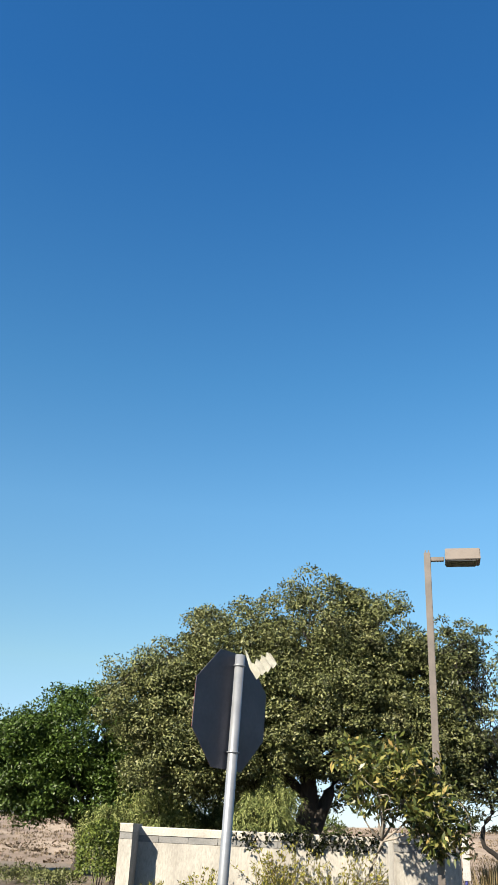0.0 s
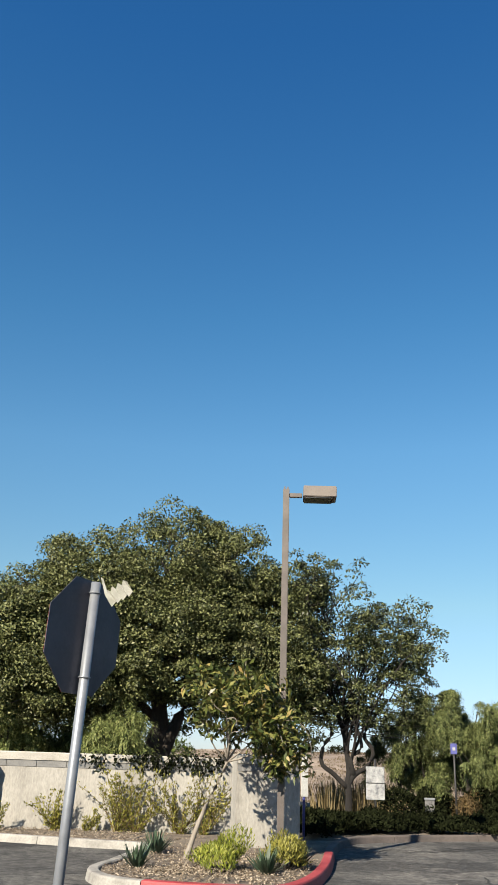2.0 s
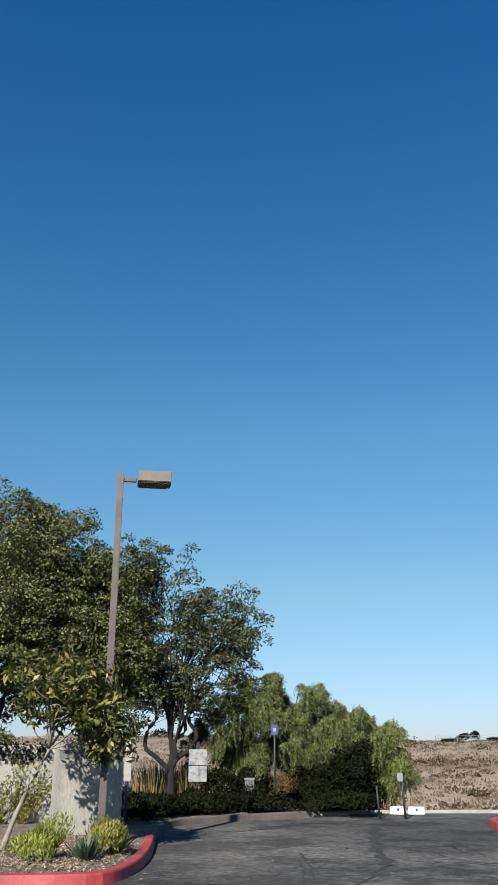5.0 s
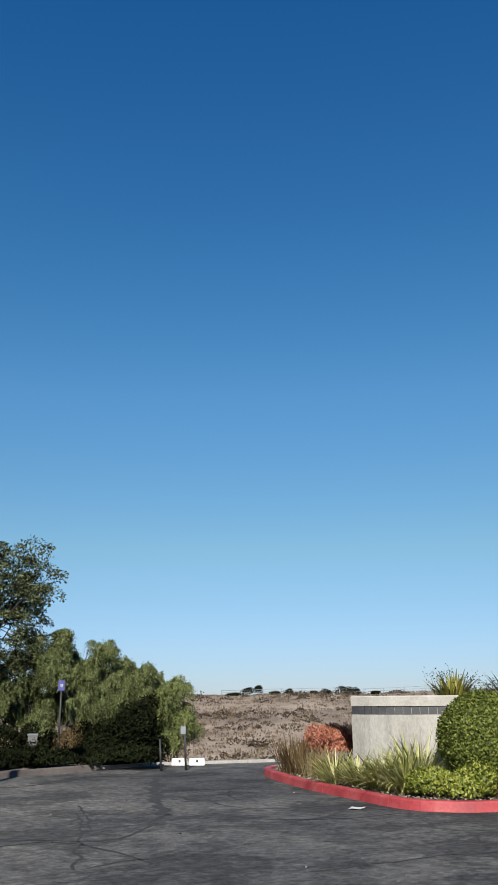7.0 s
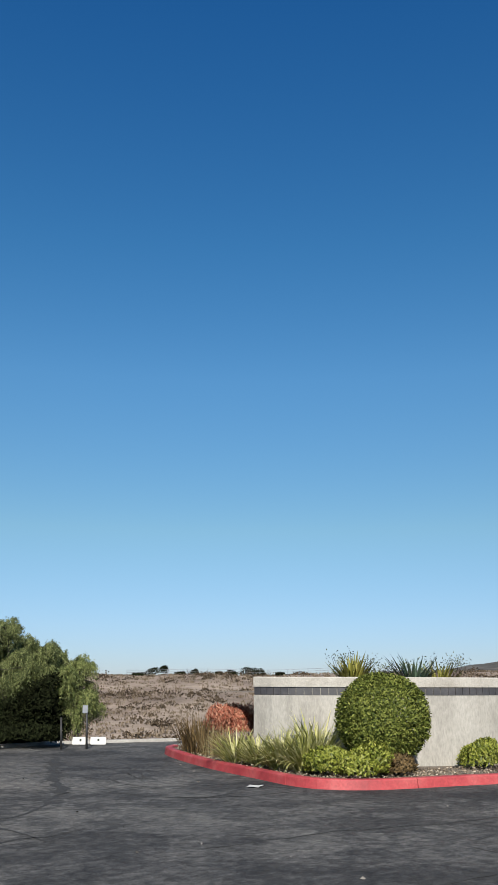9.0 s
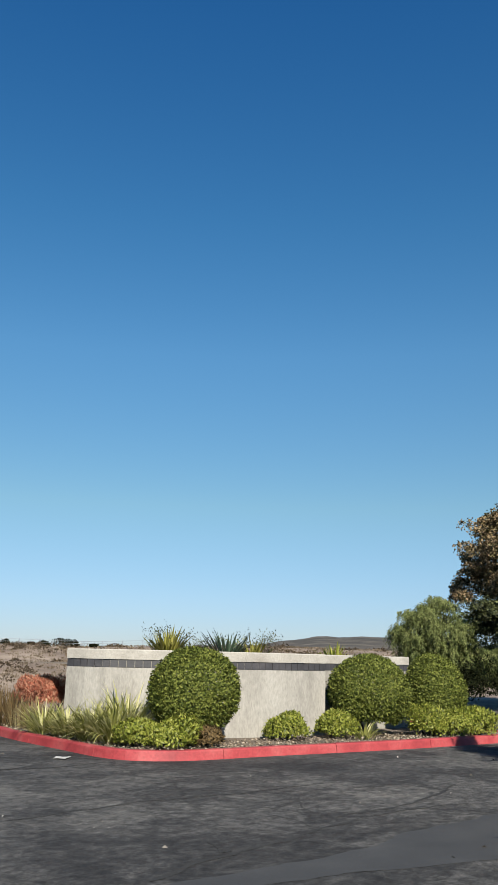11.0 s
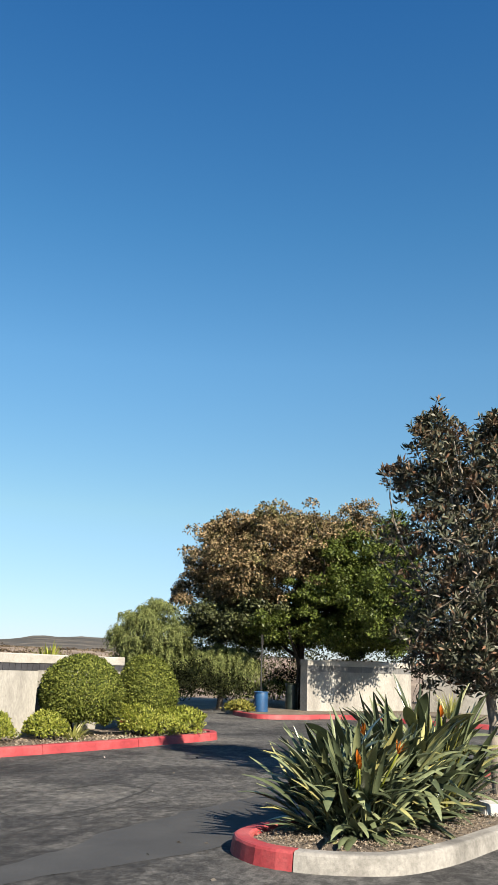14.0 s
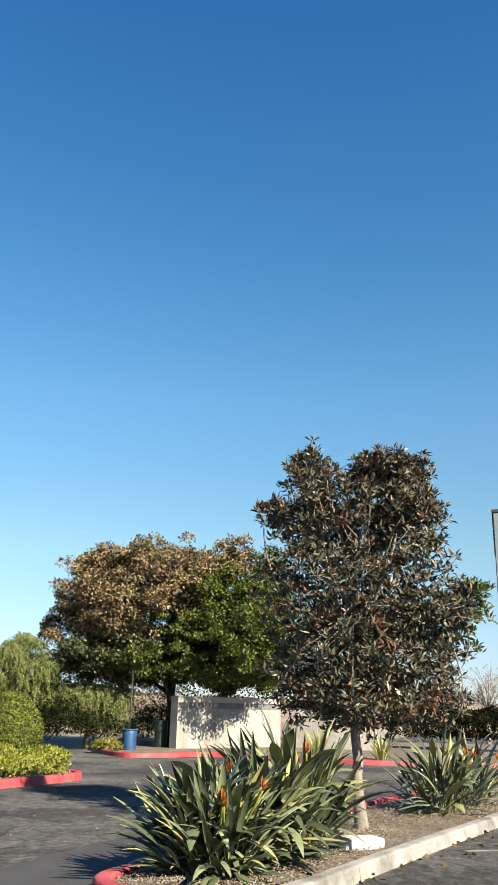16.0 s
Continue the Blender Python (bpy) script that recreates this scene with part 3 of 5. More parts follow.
# ---- ground, hills ----
def ground_height(x, y):
    r = math.hypot(x, y)
    az = math.degrees(math.atan2(x, y))
    back = 1.0 if az > 115 or az < -60 else 0.0
    if back or r < 26:
        return -0.07
    near, low, foot, top = 26, 62, 95, 210
    if az > 62:
        near, low, foot, top = 60, 110, 130, 240
    elif az < 14:
        near, low, foot, top = 45, 80, 100, 230
    crest = 1.6 + top * math.tan(radians(0.55 + 0.12 * math.sin(az * 0.13) + 0.05 * math.sin(az * 0.7)))
    dip = -6.5 if az <= 62 else -3.0
    if r < low:
        s = (r - near) / (low - near)
        s = max(0.0, min(1.0, s))
        return -0.07 + (dip + 0.07) * s * s * (3 - 2 * s)
    if r < foot:
        return dip
    if r < top:
        s = (r - foot) / (top - foot)
        return dip + (crest - dip) * (s * 0.75 + 0.25 * s * s * (3 - 2 * s)) + 0.9 * noise.noise(Vector((x * 0.03, y * 0.03, 0))) * math.sin(math.pi * s)
    flat = crest + 0.002 * (r - top)
    if r > 600:
        ridge = math.tan(radians(0.45 + 1.15 * math.exp(-(((az - 62) / 9) ** 2)) + 0.1 * math.exp(-(((az - 90) / 14) ** 2)) + 0.08 * math.sin(az * 0.9) + 0.05 * math.sin(az * 2.3)))
        s = min(1.0, (r - 600) / 500)
        return flat + (1.6 + 1100 * ridge - flat) * s if r < 1101 else 1.6 + 1100 * ridge
    return flat


def ground():
    rad = np.r_[np.linspace(0, 26, 6), np.linspace(28, 100, 26), np.linspace(103, 240, 50), np.geomspace(250, 4500, 24)]
    azs = np.r_[np.arange(-180, -60, 10), np.arange(-60, 120, 0.75), np.arange(120, 180, 10)]
    vs = [(*polar(a, r), ground_height(*polar(a, r))) for r in rad[1:] for a in azs]
    n = len(azs)
    fs = [(i * n + j, (i + 1) * n + j, (i + 1) * n + (j + 1) % n, i * n + (j + 1) % n) for i in range(len(rad) - 2) for j in range(n)]
    vs.append((0, 0, -0.07))
    fs += [(len(vs) - 1, j, (j + 1) % n) for j in range(n)]
    me = mesh("ground", vs, [f[::-1] for f in fs], HILL, True)
    me.materials.append(CHAPARRAL)
    first = int(np.argmax(rad > 560)) - 1
    me.polygons.foreach_set("material_index", [1 if first * n <= i < (len(rad) - 2) * n else 0 for i in range(len(fs))])
    tagged(new("ground", me), "dry brown earth and scrub hillside beyond the car park", "ground", "", "structure")


ground()


def scatter_scrub():
    """Low bushes over the far slope and a fringe on the ridge."""
    cs, size = [], []
    while len(cs) < 620:
        az, r = rng.uniform(-25, 75), rng.uniform(96, 240)
        x, y = polar(az, r)
        if noise.noise(Vector((x * 0.035, y * 0.035, 5))) + 0.2 * rng.random() < 0.1:
            continue
        cs.append((x, y, ground_height(x, y)))
        size.append(rng.uniform(0.5, 2.2) * (1.7 if rng.random() < 0.2 else 1))
    cs, size = np.array(cs), np.array(size)
    k = 46
    p = np.repeat(cs, k, 0)
    sz = np.repeat(size, k)[:, None]
    d = units(len(p))
    d[:, 2] = np.abs(d[:, 2]) * 0.6
    p = p + d * sz * rng.uniform(0.5, 1, (len(p), 1)) * np.array([1.4, 1.4, 0.8])
    me = quads("hill_scrub", leaf_quads(p, d + units(len(p)) * 0.6, 0.42, 0.3), SCRUB)
    tagged(new("hill_scrub", me), "brown and olive scrub bushes dotted over the hillside", "scrub", "", "stuff")
    # tufts of straw-coloured grass
    cs = []
    while len(cs) < 7000:
        az, r = rng.uniform(-25, 75), rng.uniform(96, 230)
        x, y = polar(az, r)
        cs.append((x, y, ground_height(x, y)))
    p = np.repeat(np.array(cs), 7, 0) + rng.normal(size=(49000, 3)) * np.array([0.5, 0.5, 0.05])
    me = quads("dry_grass", leaf_quads(p, units(len(p)) * 0.5 + np.array([0, 0, 1.0]), 0.42, 0.25), HILLGRASS)
    tagged(new("dry_grass", me), "straw-coloured dry grass tufts on the hillside", "grass", "", "stuff")


scatter_scrub()


def ridge_line():
    """Small dark trees and bushes on the skyline, and a wire fence."""
    for az_, w, h in ((34.3, 3.0, 0.9), (35.2, 2.2, 2.4), (35.9, 1.6, 2.8), (37.9, 1.3, 1.6), (40.2, 2.2, 1.3), (41.4, 3.2, 2.3), (42.0, 2.6, 1.9), (39.4, 1.2, 0.9), (36.9, 1.5, 0.8), (43.4, 1.4, 0.9), (16.2, 3.5, 1.9), (14.4, 3.0, 1.8)):
        x, y = polar(az_, 212)
        shrub("ridge_bush", "small dark tree on the skyline of the mesa", (x, y, ground_height(x, y) - 0.1), (w * 0.6, w * 0.6, h * 0.4), 420, 0.4, SHADE_LEAF, 0.6, 0.5, 0.3, stems=True, group="skyline trees", category="tree")
    fence = thing("wire_fence", "thin post-and-wire fence along the mesa edge", "fence", (0, 0, 0))
    tops = []
    for az_ in np.arange(33.5, 54, 1.3):
        x, y = polar(az_, 208)
        z = ground_height(x, y)
        tube_part("post", [(x, y, z - 0.2), (x, y, z + 1.5)], [0.07, 0.06], GALV, fence, 6)
        tops.append((x, y, z + 1.4))
    for dz in (0.0, -0.5):
        tube_part("wire", [(a, b, c + dz) for a, b, c in tops], [0.035] * len(tops), GALV, fence, 4)


ridge_line()

# asphalt lot
LOT = [(-60, -60), (70, -60), (70, -2), (46, 2), (31.5, 11.6), (27, 13.5), (22, 14.5), (15.2, 20.6), (12.4, 21.6), (9.2, 21.4), (4, 21.5), (-2, 19.4), (-7, 21.5), (-16, 23), (-60, 30)]
bm = bmesh.new()
f = bm.faces.new([bm.verts.new((x, y, 0)) for x, y in LOT])
bmesh.ops.triangulate(bm, faces=[f])
if sum(f.normal.z for f in bm.faces) < 0:
    bmesh.ops.reverse_faces(bm, faces=bm.faces[:])
me = bpy.data.meshes.new("road")
bm.to_mesh(me)
bm.free()
me.materials.append(ASPHALT)
tagged(new("road", me), "worn dark asphalt car park with patches, streaks and cracks", "asphalt", "", "structure")


def crack(pts, width):
    line, s = smooth_line(pts, 0.12)
    inw = side_of(line, 1)
    wob = np.array([noise.noise(Vector((q[0] * 2.5, q[1] * 2.5, 1))) for q in line])
    line = line + inw * (wob * 0.09)[:, None]
    w = width * 0.6 * (0.4 + 1.1 * rng.random(len(line)))
    w[0] = w[-1] = 0.005
    vs = [(*(q + n * k), 0.004) for q, n, ww in zip(line, inw, w) for k in (-ww / 2, ww / 2)]
    fs = [(2 * i, 2 * i + 2, 2 * i + 3, 2 * i + 1) for i in range(len(line) - 1)]
    tagged(new("tar_seam", mesh("tar_seam", vs, fs, TAR)), "black sealed crack winding over the asphalt", "crack", "sealed cracks", "structure")


for pts, width in (
    ([(5.11, 4.62), (5.6, 4.73), (6.2, 4.74), (6.95, 4.74), (7.57, 4.76), (8.47, 4.77)], 0.09),
    ([(5.82, 7.28), (6.56, 7.17), (7.51, 7.11), (8.25, 6.91), (8.95, 6.69), (10.26, 6.46)], 0.05),
    ([(9.31, 6.06), (8.92, 5.86), (8.59, 5.55), (8.41, 5.33)], 0.035),
    ([(9.17, 6.09), (8.41, 5.74), (8.34, 5.92)], 0.03),
    ([(7.99, 5.67), (7.92, 5.26), (7.67, 4.82)], 0.03),
    ([(6.46, 5.2), (6.21, 4.81), (6.45, 4.87)], 0.04),
    ([(10.27, 5.95), (11.14, 5.58), (11.0, 4.87)], 0.05),
    ([(8.47, 4.77), (9.48, 4.61), (10.33, 4.29)], 0.05),
    ([(6.49, 14.03), (5.9, 12.45), (5.34, 11.12)], 0.07),
    ([(8.71, 13.62), (8.36, 12.42), (8.62, 11.73), (9.81, 11.31)], 0.06),
    ([(8.36, 13.99), (8.43, 13.37)], 0.08),
    ([(9.73, 14.4), (9.05, 13.26), (9.24, 12.88)], 0.06),
    ([(9.64, 19.16), (8.61, 18.79), (7.66, 18.14), (6.77, 18.12), (6.05, 18.91)], 0.06),
    ([(6.03, 13.09), (5.31, 11.34), (4.06, 8.76)], 0.06),
    ([(3.92, 10.65), (4.57, 10.69), (4.82, 9.96), (4.9, 8.51)], 0.07),
    ([(7.66, 11.79), (7.88, 10.78), (8.71, 10.12), (9.93, 9.99)], 0.06),
    ([(5.75, 18.81), (6.18, 18.23), (6.95, 17.72), (8.11, 18.7), (9.01, 19.18), (9.95, 18.74), (11.14, 17.95)], 0.09),
    ([(10.1, 17.9), (8.45, 15.0), (7.7, 13.58), (7.0, 12.0)], 0.3),
    ([(3.95, 11.32), (4.22, 11.04), (4.69, 10.73), (5.04, 10.35), (5.6, 10.53), (6.95, 12.01), (7.23, 12.07)], 0.09),
    ([(4.2, 8.8), (4.75, 8.92), (5.09, 8.91), (5.48, 9.09)], 0.07),
    ([(8.11, 12.09), (8.63, 11.32)], 0.06),
    ([(7.86, 10.32), (8.5, 10.35), (9.04, 10.5)], 0.06),
    ([(10.24, 15.13), (9.19, 13.56), (9.44, 13.17)], 0.06),
    ([(8.31, 4.96), (8.91, 4.92), (9.63, 4.82), (11.77, 5.06)], 0.07),
):
    crack(pts, width)

def sealed_band():
    """A smooth strip of newer sealer laid over the worn asphalt."""
    up, _ = smooth_line([(4.6, 4.6), (5.77, 4.32), (6.5, 4.13), (7.3, 4.0), (7.98, 4.04), (8.55, 4.0), (9.4, 3.86), (10.97, 3.58), (13.5, 3.1)], 0.1)
    low, _ = smooth_line([(4.3, 4.35), (5.43, 4.0), (6.02, 3.75), (6.6, 3.5), (7.1, 3.24), (7.46, 3.04), (7.96, 2.86), (10.5, 2.2), (13.0, 1.3)], 0.1)
    k = min(len(up), len(low))
    up, low = up[np.linspace(0, len(up) - 1, k).astype(int)], low[np.linspace(0, len(low) - 1, k).astype(int)]
    vs = []
    for a, b in zip(up, low):
        wob = [0.07 * noise.noise(Vector((*q, 2.0)) * 2.2) + 0.03 * noise.noise(Vector((*q, 5.0)) * 9) for q in (a, b)]
        vs += [(a[0], a[1] + wob[0], 0.003), (b[0], b[1] + wob[1], 0.003)]
    fs = [(2 * i, 2 * i + 1, 2 * i + 3, 2 * i + 2) for i in range(k - 1)]
    tagged(new("sealed_band", mesh("sealed_band", vs, fs, SEALER)), "smooth darker band of fresh sealer across the asphalt", "asphalt patch", "", "structure")


sealed_band()

# ---- kerbs and beds ----
RED, BARE = REDPAINT, CONCRETE


def red_between(a, b, cuts, after=BARE):
    return (lambda s: RED if a < s < b else (after if s >= b else BARE)), cuts


KERB_A = [(-14, 23.4), (-6, 20.6), (-1.85, 18.8), (0.3, 17.7), (1.25, 17.2), (1.1, 16.2), (0.7, 14.8), (0.3, 13.6), (0.45, 12.6), (1.1, 12.0), (2.2, 11.65), (2.8, 11.75), (3.4, 12.7), (4.0, 14.2), (4.55, 15.9), (5.0, 17.3), (5.9, 19.2), (7.1, 20.0), (8.4, 20.4), (10.2, 20.9)]
# past the red nose the kerb takes the darker tone that stands for shade
_, line_a, in_a = kerb("kerb_west", "concrete kerb with red painted nose round the sign-side bed", KERB_A, 1, red_between(22.0, 28.8, [22.0, 28.8], SHADEKERB))
bed("bed_west", "bark mulch bed in front of the stucco wall", [tuple(q + w * 0.14) for q, w in zip(line_a, in_a)] + [(11, 24), (9, 40), (-14, 40)], 0.10, MULCH)
KERB_B = [(17.5, 18.3), (14.4, 18.0), (12.95, 17.5), (12.2, 16.5), (11.2, 14.0), (10.58, 11.7), (10.3, 10.5), (10.42, 9.82), (11.05, 9.28), (12.7, 8.74), (15.1, 7.88), (18.2, 6.98), (18.95, 6.95), (19.5, 7.4), (20.6, 9.5), (21.6, 12)]
_, line_b, in_b = kerb("kerb_east", "red painted kerb round the planted corner island", KERB_B, 1, red_between(4.5, 30.5, [4.5]), 0.155)
bed("bed_east", "mulched island bed with shrubs below the curved wall", [tuple(q + w * 0.14) for q, w in zip(line_b, in_b)], 0.10, MULCH)
KERB_C = [(20.5, -1.2), (17.0, 0.1), (14.67, 0.92), (12.0, 1.68), (10.2, 2.15), (8.8, 2.55), (8.2, 2.7), (7.86, 2.66), (7.62, 2.49), (7.45, 2.27), (7.38, 1.97), (7.4, 1.7), (7.51, 1.37), (7.72, 1.08), (8.28, 0.77), (9.2, 0.45), (10.24, 0.08), (12.0, -0.56), (14.04, -1.33), (20.5, -3.7)]
_, line_c, in_c = kerb("kerb_south", "worn concrete kerb with a red nose round a narrow island", KERB_C, 1, red_between(-1, 14.15, [14.15]), 0.15)
bed("bed_south", "dry bark mulch on the narrow parking island", [tuple(q + w * 0.14) for q, w in zip(line_c, in_c)], 0.10, MULCH)
KERB_D = [(31.0, 11.2), (28.6, 10.0), (27.2, 8.9), (27.0, 8.2), (27.8, 7.3), (29.0, 6.3), (28.4, 4.0), (27.6, 1.2), (28.2, -2), (29.5, -6)]
_, line_d, in_d = kerb("kerb_far", "red painted kerb in front of the far stucco wall", KERB_D, 1, red_between(2.9, 60, [2.9]))
bed("bed_far", "mulch bed behind the far red kerb", [tuple(q + w * 0.14) for q, w in zip(line_d, in_d)] + [(46, -6), (46, 14)], 0.10, MULCH)
kerb("kerb_end", "pale concrete kerb closing the end of the lot", [(9.9, 20.95), (11.0, 21.2), (12.4, 21.3), (15.4, 20.4)], 1, red_between(99, 99, []), 0.08)


def chips(name, label, inside, n, size, z=0.125):
    """Loose bark chips lying about."""
    pts = np.array([inside() for _ in range(n)])
    p = np.c_[pts, np.full(n, z) + rng.random(n) * 0.02]
    d = units(n)
    d[:, 2] *= 0.25
    tagged(new(name, quads(name, leaf_quads(p, d, size, size * 0.5, 0.1), CHIP)), label, "mulch", "", "stuff")


def strip(line, inw, lo, hi, wide):
    def pick():
        i = rng.integers(int(lo * (len(line) - 1)), int(hi * (len(line) - 1)))
        return line[i] + inw[i] * rng.uniform(0.2, wide)
    return pick


chips("bark_chips", "loose brown bark chips on the island", strip(line_c, in_c, 0.2, 1.0, 1.6), 30000, 0.022)
chips("bark_chips", "loose brown bark chips on the bed", strip(line_a, in_a, 0.3, 0.75, 2.2), 14000, 0.034)
chips("bark_chips", "loose brown bark chips on the corner island", strip(line_b, in_b, 0.15, 0.9, 1.4), 6000, 0.05)


# ---- walls ----
def banded_wall(name, label, pts, inside, z0, top, thick, tile, band_mat, band=(0.31, 0.17)):
    """A stucco wall along a line: body, a band of tiles let in below, and a proud cap."""
    w = thing(name, label, "wall", (0, 0, 0), 0, "", "structure")
    line, s = smooth_line(pts, 0.4)
    inw = side_of(line, inside)
    b1, b0 = top - band[1], top - band[0]
    put("wall_body", mesh("wall_body", *sweep(line, inw, [(0, z0), (0, b0), (0.035, b0), (0.035, b1), (0, b1), (0, top - 0.15), (thick, top - 0.15), (thick, z0)]), STUCCO), w)
    # shadow joint backing for the band
    put("band_backing", mesh("band_backing", *sweep(line, inw, [(0.024, b0 + 0.002), (0.024, b1 - 0.002), (0.034, b1 - 0.002), (0.034, b0 + 0.002)]), GROUT), w)
    cl = line
    put("cap", mesh("cap", *sweep(cl, inw, [(-0.015, b1 + 0.003), (-0.02, top - 0.02), (-0.005, top), (thick + 0.005, top), (thick + 0.02, top - 0.02), (thick + 0.015, b1 + 0.003)]), CAPSTONE), w, "smooth cream cap")
    n = max(1, int(s[-1] / tile))
    for i in range(n):
        a, b = i * s[-1] / n + 0.006, (i + 1) * s[-1] / n - 0.006
        q = [np.array([np.interp(v, s, line[:, 0]), np.interp(v, s, line[:, 1])]) for v in (a, b)]
        m_ = [np.array([np.interp(v, s, inw[:, 0]), np.interp(v, s, inw[:, 1])]) for v in (a, b)]
        vs, fs = sweep(q, m_, [(0.004, b0 + 0.008), (0.004, b1 - 0.006), (0.023, b1 - 0.006), (0.023, b0 + 0.008)])
        put("tile", mesh("tile", vs, fs, band_mat), w)
    return w


banded_wall("wall_west", "cream stucco wall with grey tile band and cap", [(-2.15, 20.55), (0.8, 20.2), (4.3, 19.9)], 1, -0.05, 1.64, 0.3, 0.6, GREYBAND)
banded_wall("wall_west_wing", "stucco end pier at the wall's open end", [(-2.3, 19.9), (-2.02, 19.87)], 1, -0.05, 1.69, 0.95, 0.28, GREYBAND)
banded_wall("wall_west_pier", "broad stucco end pier dappled with leaf shadow", [(2.98, 16.92), (4.2, 16.95)], 1, -0.05, 1.72, 0.5, 0.6, GREYBAND)
banded_wall("wall_east", "curved cream stucco wall with dark tile band", [(11.66, 13.02), (11.72, 12.66), (11.95, 12.1), (12.7, 11.35), (13.75, 10.62), (14.8, 10.12), (15.95, 9.8)], 1, -0.05, 1.71, 0.3, 0.155, BAND, (0.34, 0.19))
banded_wall("wall_east_return", "set-back stretch of cream stucco wall with tile band", [(16.25, 10.35), (17.6, 10.05), (19.35, 9.55)], 1, -0.05, 1.71, 0.3, 0.155, BAND, (0.34, 0.19))
banded_wall("wall_far", "far cream stucco wall with shadowed band", [(31.2, 8.05), (33.4, 6.4), (35.4, 4.9)], 1, -0.05, 1.9, 0.4, 0.6, GREYBAND, (0.42, 0.2))
banded_wall("wall_far_return", "lower pale stucco wall behind the island tree", [(35.2, 4.4), (35.05, 2.6), (35.0, 0.7)], 1, -0.05, 1.5, 0.3, 0.6, GREYBAND, (0.3, 0.2))


# ---- stop sign ----
def stop_sign():
    t = thing("stop_sign", "octagonal sign with bare metal back on a leaning steel post", "sign", (-0.035, 6.06, 0), 0)
    t.matrix_world = pose(-0.058, 6.06, 0, 0, 1.7, 0)
    tube_part("post", [(0, 0, -0.1), (0, 0, 1.2), (0, 0, 2.735)], [0.034, 0.034, 0.034], GALV, t, 16)
    # face turned away; back looks along azimuth 129
    back = Vector((math.sin(radians(BACK_AZ)), math.cos(radians(BACK_AZ)), 0))
    up, wide = Vector((0, 0, 1)), Vector((0, 0, 1)).cross(back)
    r = 0.385 / math.cos(radians(22.5))
    mid = Vector((0.0, 0.0, 2.365)) - back * 0.045

    def plate(off, thick, rr, name, mat, parent, label=""):
        bm = bmesh.new()
        rings = []
        for d in (off, off + thick):
            rings.append([bm.verts.new(mid + back * d + (up * math.sin(radians(22.5 + 45 * k)) + wide * math.cos(radians(22.5 + 45 * k))) * rr) for k in range(8)])
        bm.faces.new(rings[0])
        bm.faces.new(rings[1][::-1])
        for k in range(8):
            bm.faces.new((rings[0][k], rings[0][(k + 1) % 8], rings[1][(k + 1) % 8], rings[1][k]))
        bmesh.ops.recalc_face_normals(bm, faces=bm.faces[:])
        return part(name, bm, mat, parent, label)

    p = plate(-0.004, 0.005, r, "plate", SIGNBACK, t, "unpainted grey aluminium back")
    plate(-0.0065, 0.002, r * 0.995, "face", SIGNRED, t)
    for z in (2.66, 2.09):
        ring = [(0.037 * math.cos(a), 0.037 * math.sin(a), z) for a in np.linspace(0, 2 * math.pi, 17)]
        c = tube_part("clamp", ring, [0.006] * 17, GALV, t, 6)
        tube_part("bolt", [Vector((0, 0, z)) + wide * 0.038, Vector((0, 0, z)) + wide * 0.038 - back * 0.05], [0.008, 0.008], GALV, c, 8)
    return t


BACK_AZ = 129.0
stop_sign()


def torn_strip():
    """A crumpled pale scrap caught on the top edge of the sign."""
    t = thing("torn_scrap", "torn ragged white plastic scrap stuck on the sign's top", "litter", (0.1, 5.98, 2.715))
    bm = bmesh.new()
    n = 9
    top, low = [], []
    for i in range(n):
        s = i / (n - 1)
        x, z = 0.015 + 0.145 * s, -0.105 + 0.10 * s
        j = 0.018 if i % 2 else -0.008
        top.append(bm.verts.new((x - 0.03 - j * 0.4, 0.01 * math.sin(i * 2.1), z + 0.035 + j)))
        low.append(bm.verts.new((x + 0.03 + j * 0.3, -0.015 + 0.012 * math.cos(i * 1.7), z - 0.045 + j)))
    for i in range(n - 1):
        bm.faces.new((top[i], low[i], low[i + 1], top[i + 1]))
    a, b = bm.verts.new((-0.05, 0, 0.045)), bm.verts.new((-0.03, 0, 0.03))
    bm.faces.new((a, b, low[0], top[0]))
    bmesh.ops.solidify(bm, geom=bm.faces[:], thickness=0.02)
    part("scrap", bm, PALEPLASTIC, t)


torn_strip()


# ---- street lamp ----
def street_lamp():
    x, y = polar(12.74, 15.5)
    t = thing("street_lamp", "bronze square pole with a flat shoebox lamp head", "street lamp", (x, y, 0.03), -12.6)
    part("pole", box_bm((-0.06, -0.06, 0), (0.06, 0.06, 6.42), 0.008), BRONZE, t)
    part("base_plate", box_bm((-0.15, -0.15, 0.05), (0.15, 0.15, 0.09), 0.01), BRONZE, t)
    part("arm", box_bm((0.06, -0.035, 6.26), (0.3, 0.035, 6.34), 0.008), BRONZE, t)
    h = part("head", box_bm((0.32, -0.22, 6.23), (0.94, 0.22, 6.44), 0.012), LAMPHEAD, t)
    part("lens", box_bm((0.34, -0.19, 6.208), (0.86, 0.19, 6.219)), LENS, h, "dark glass lens underneath")
    for px_ in (-0.03, 0.03):
        part("pole_fin", box_bm((px_ - 0.012, -0.03, 6.42), (px_ + 0.012, 0.03, 6.47), 0.003), BRONZE, t)
    part("head_stud", box_bm((0.72, -0.02, 6.42), (0.75, 0.02, 6.5), 0.003), BRONZE, h)


street_lamp()


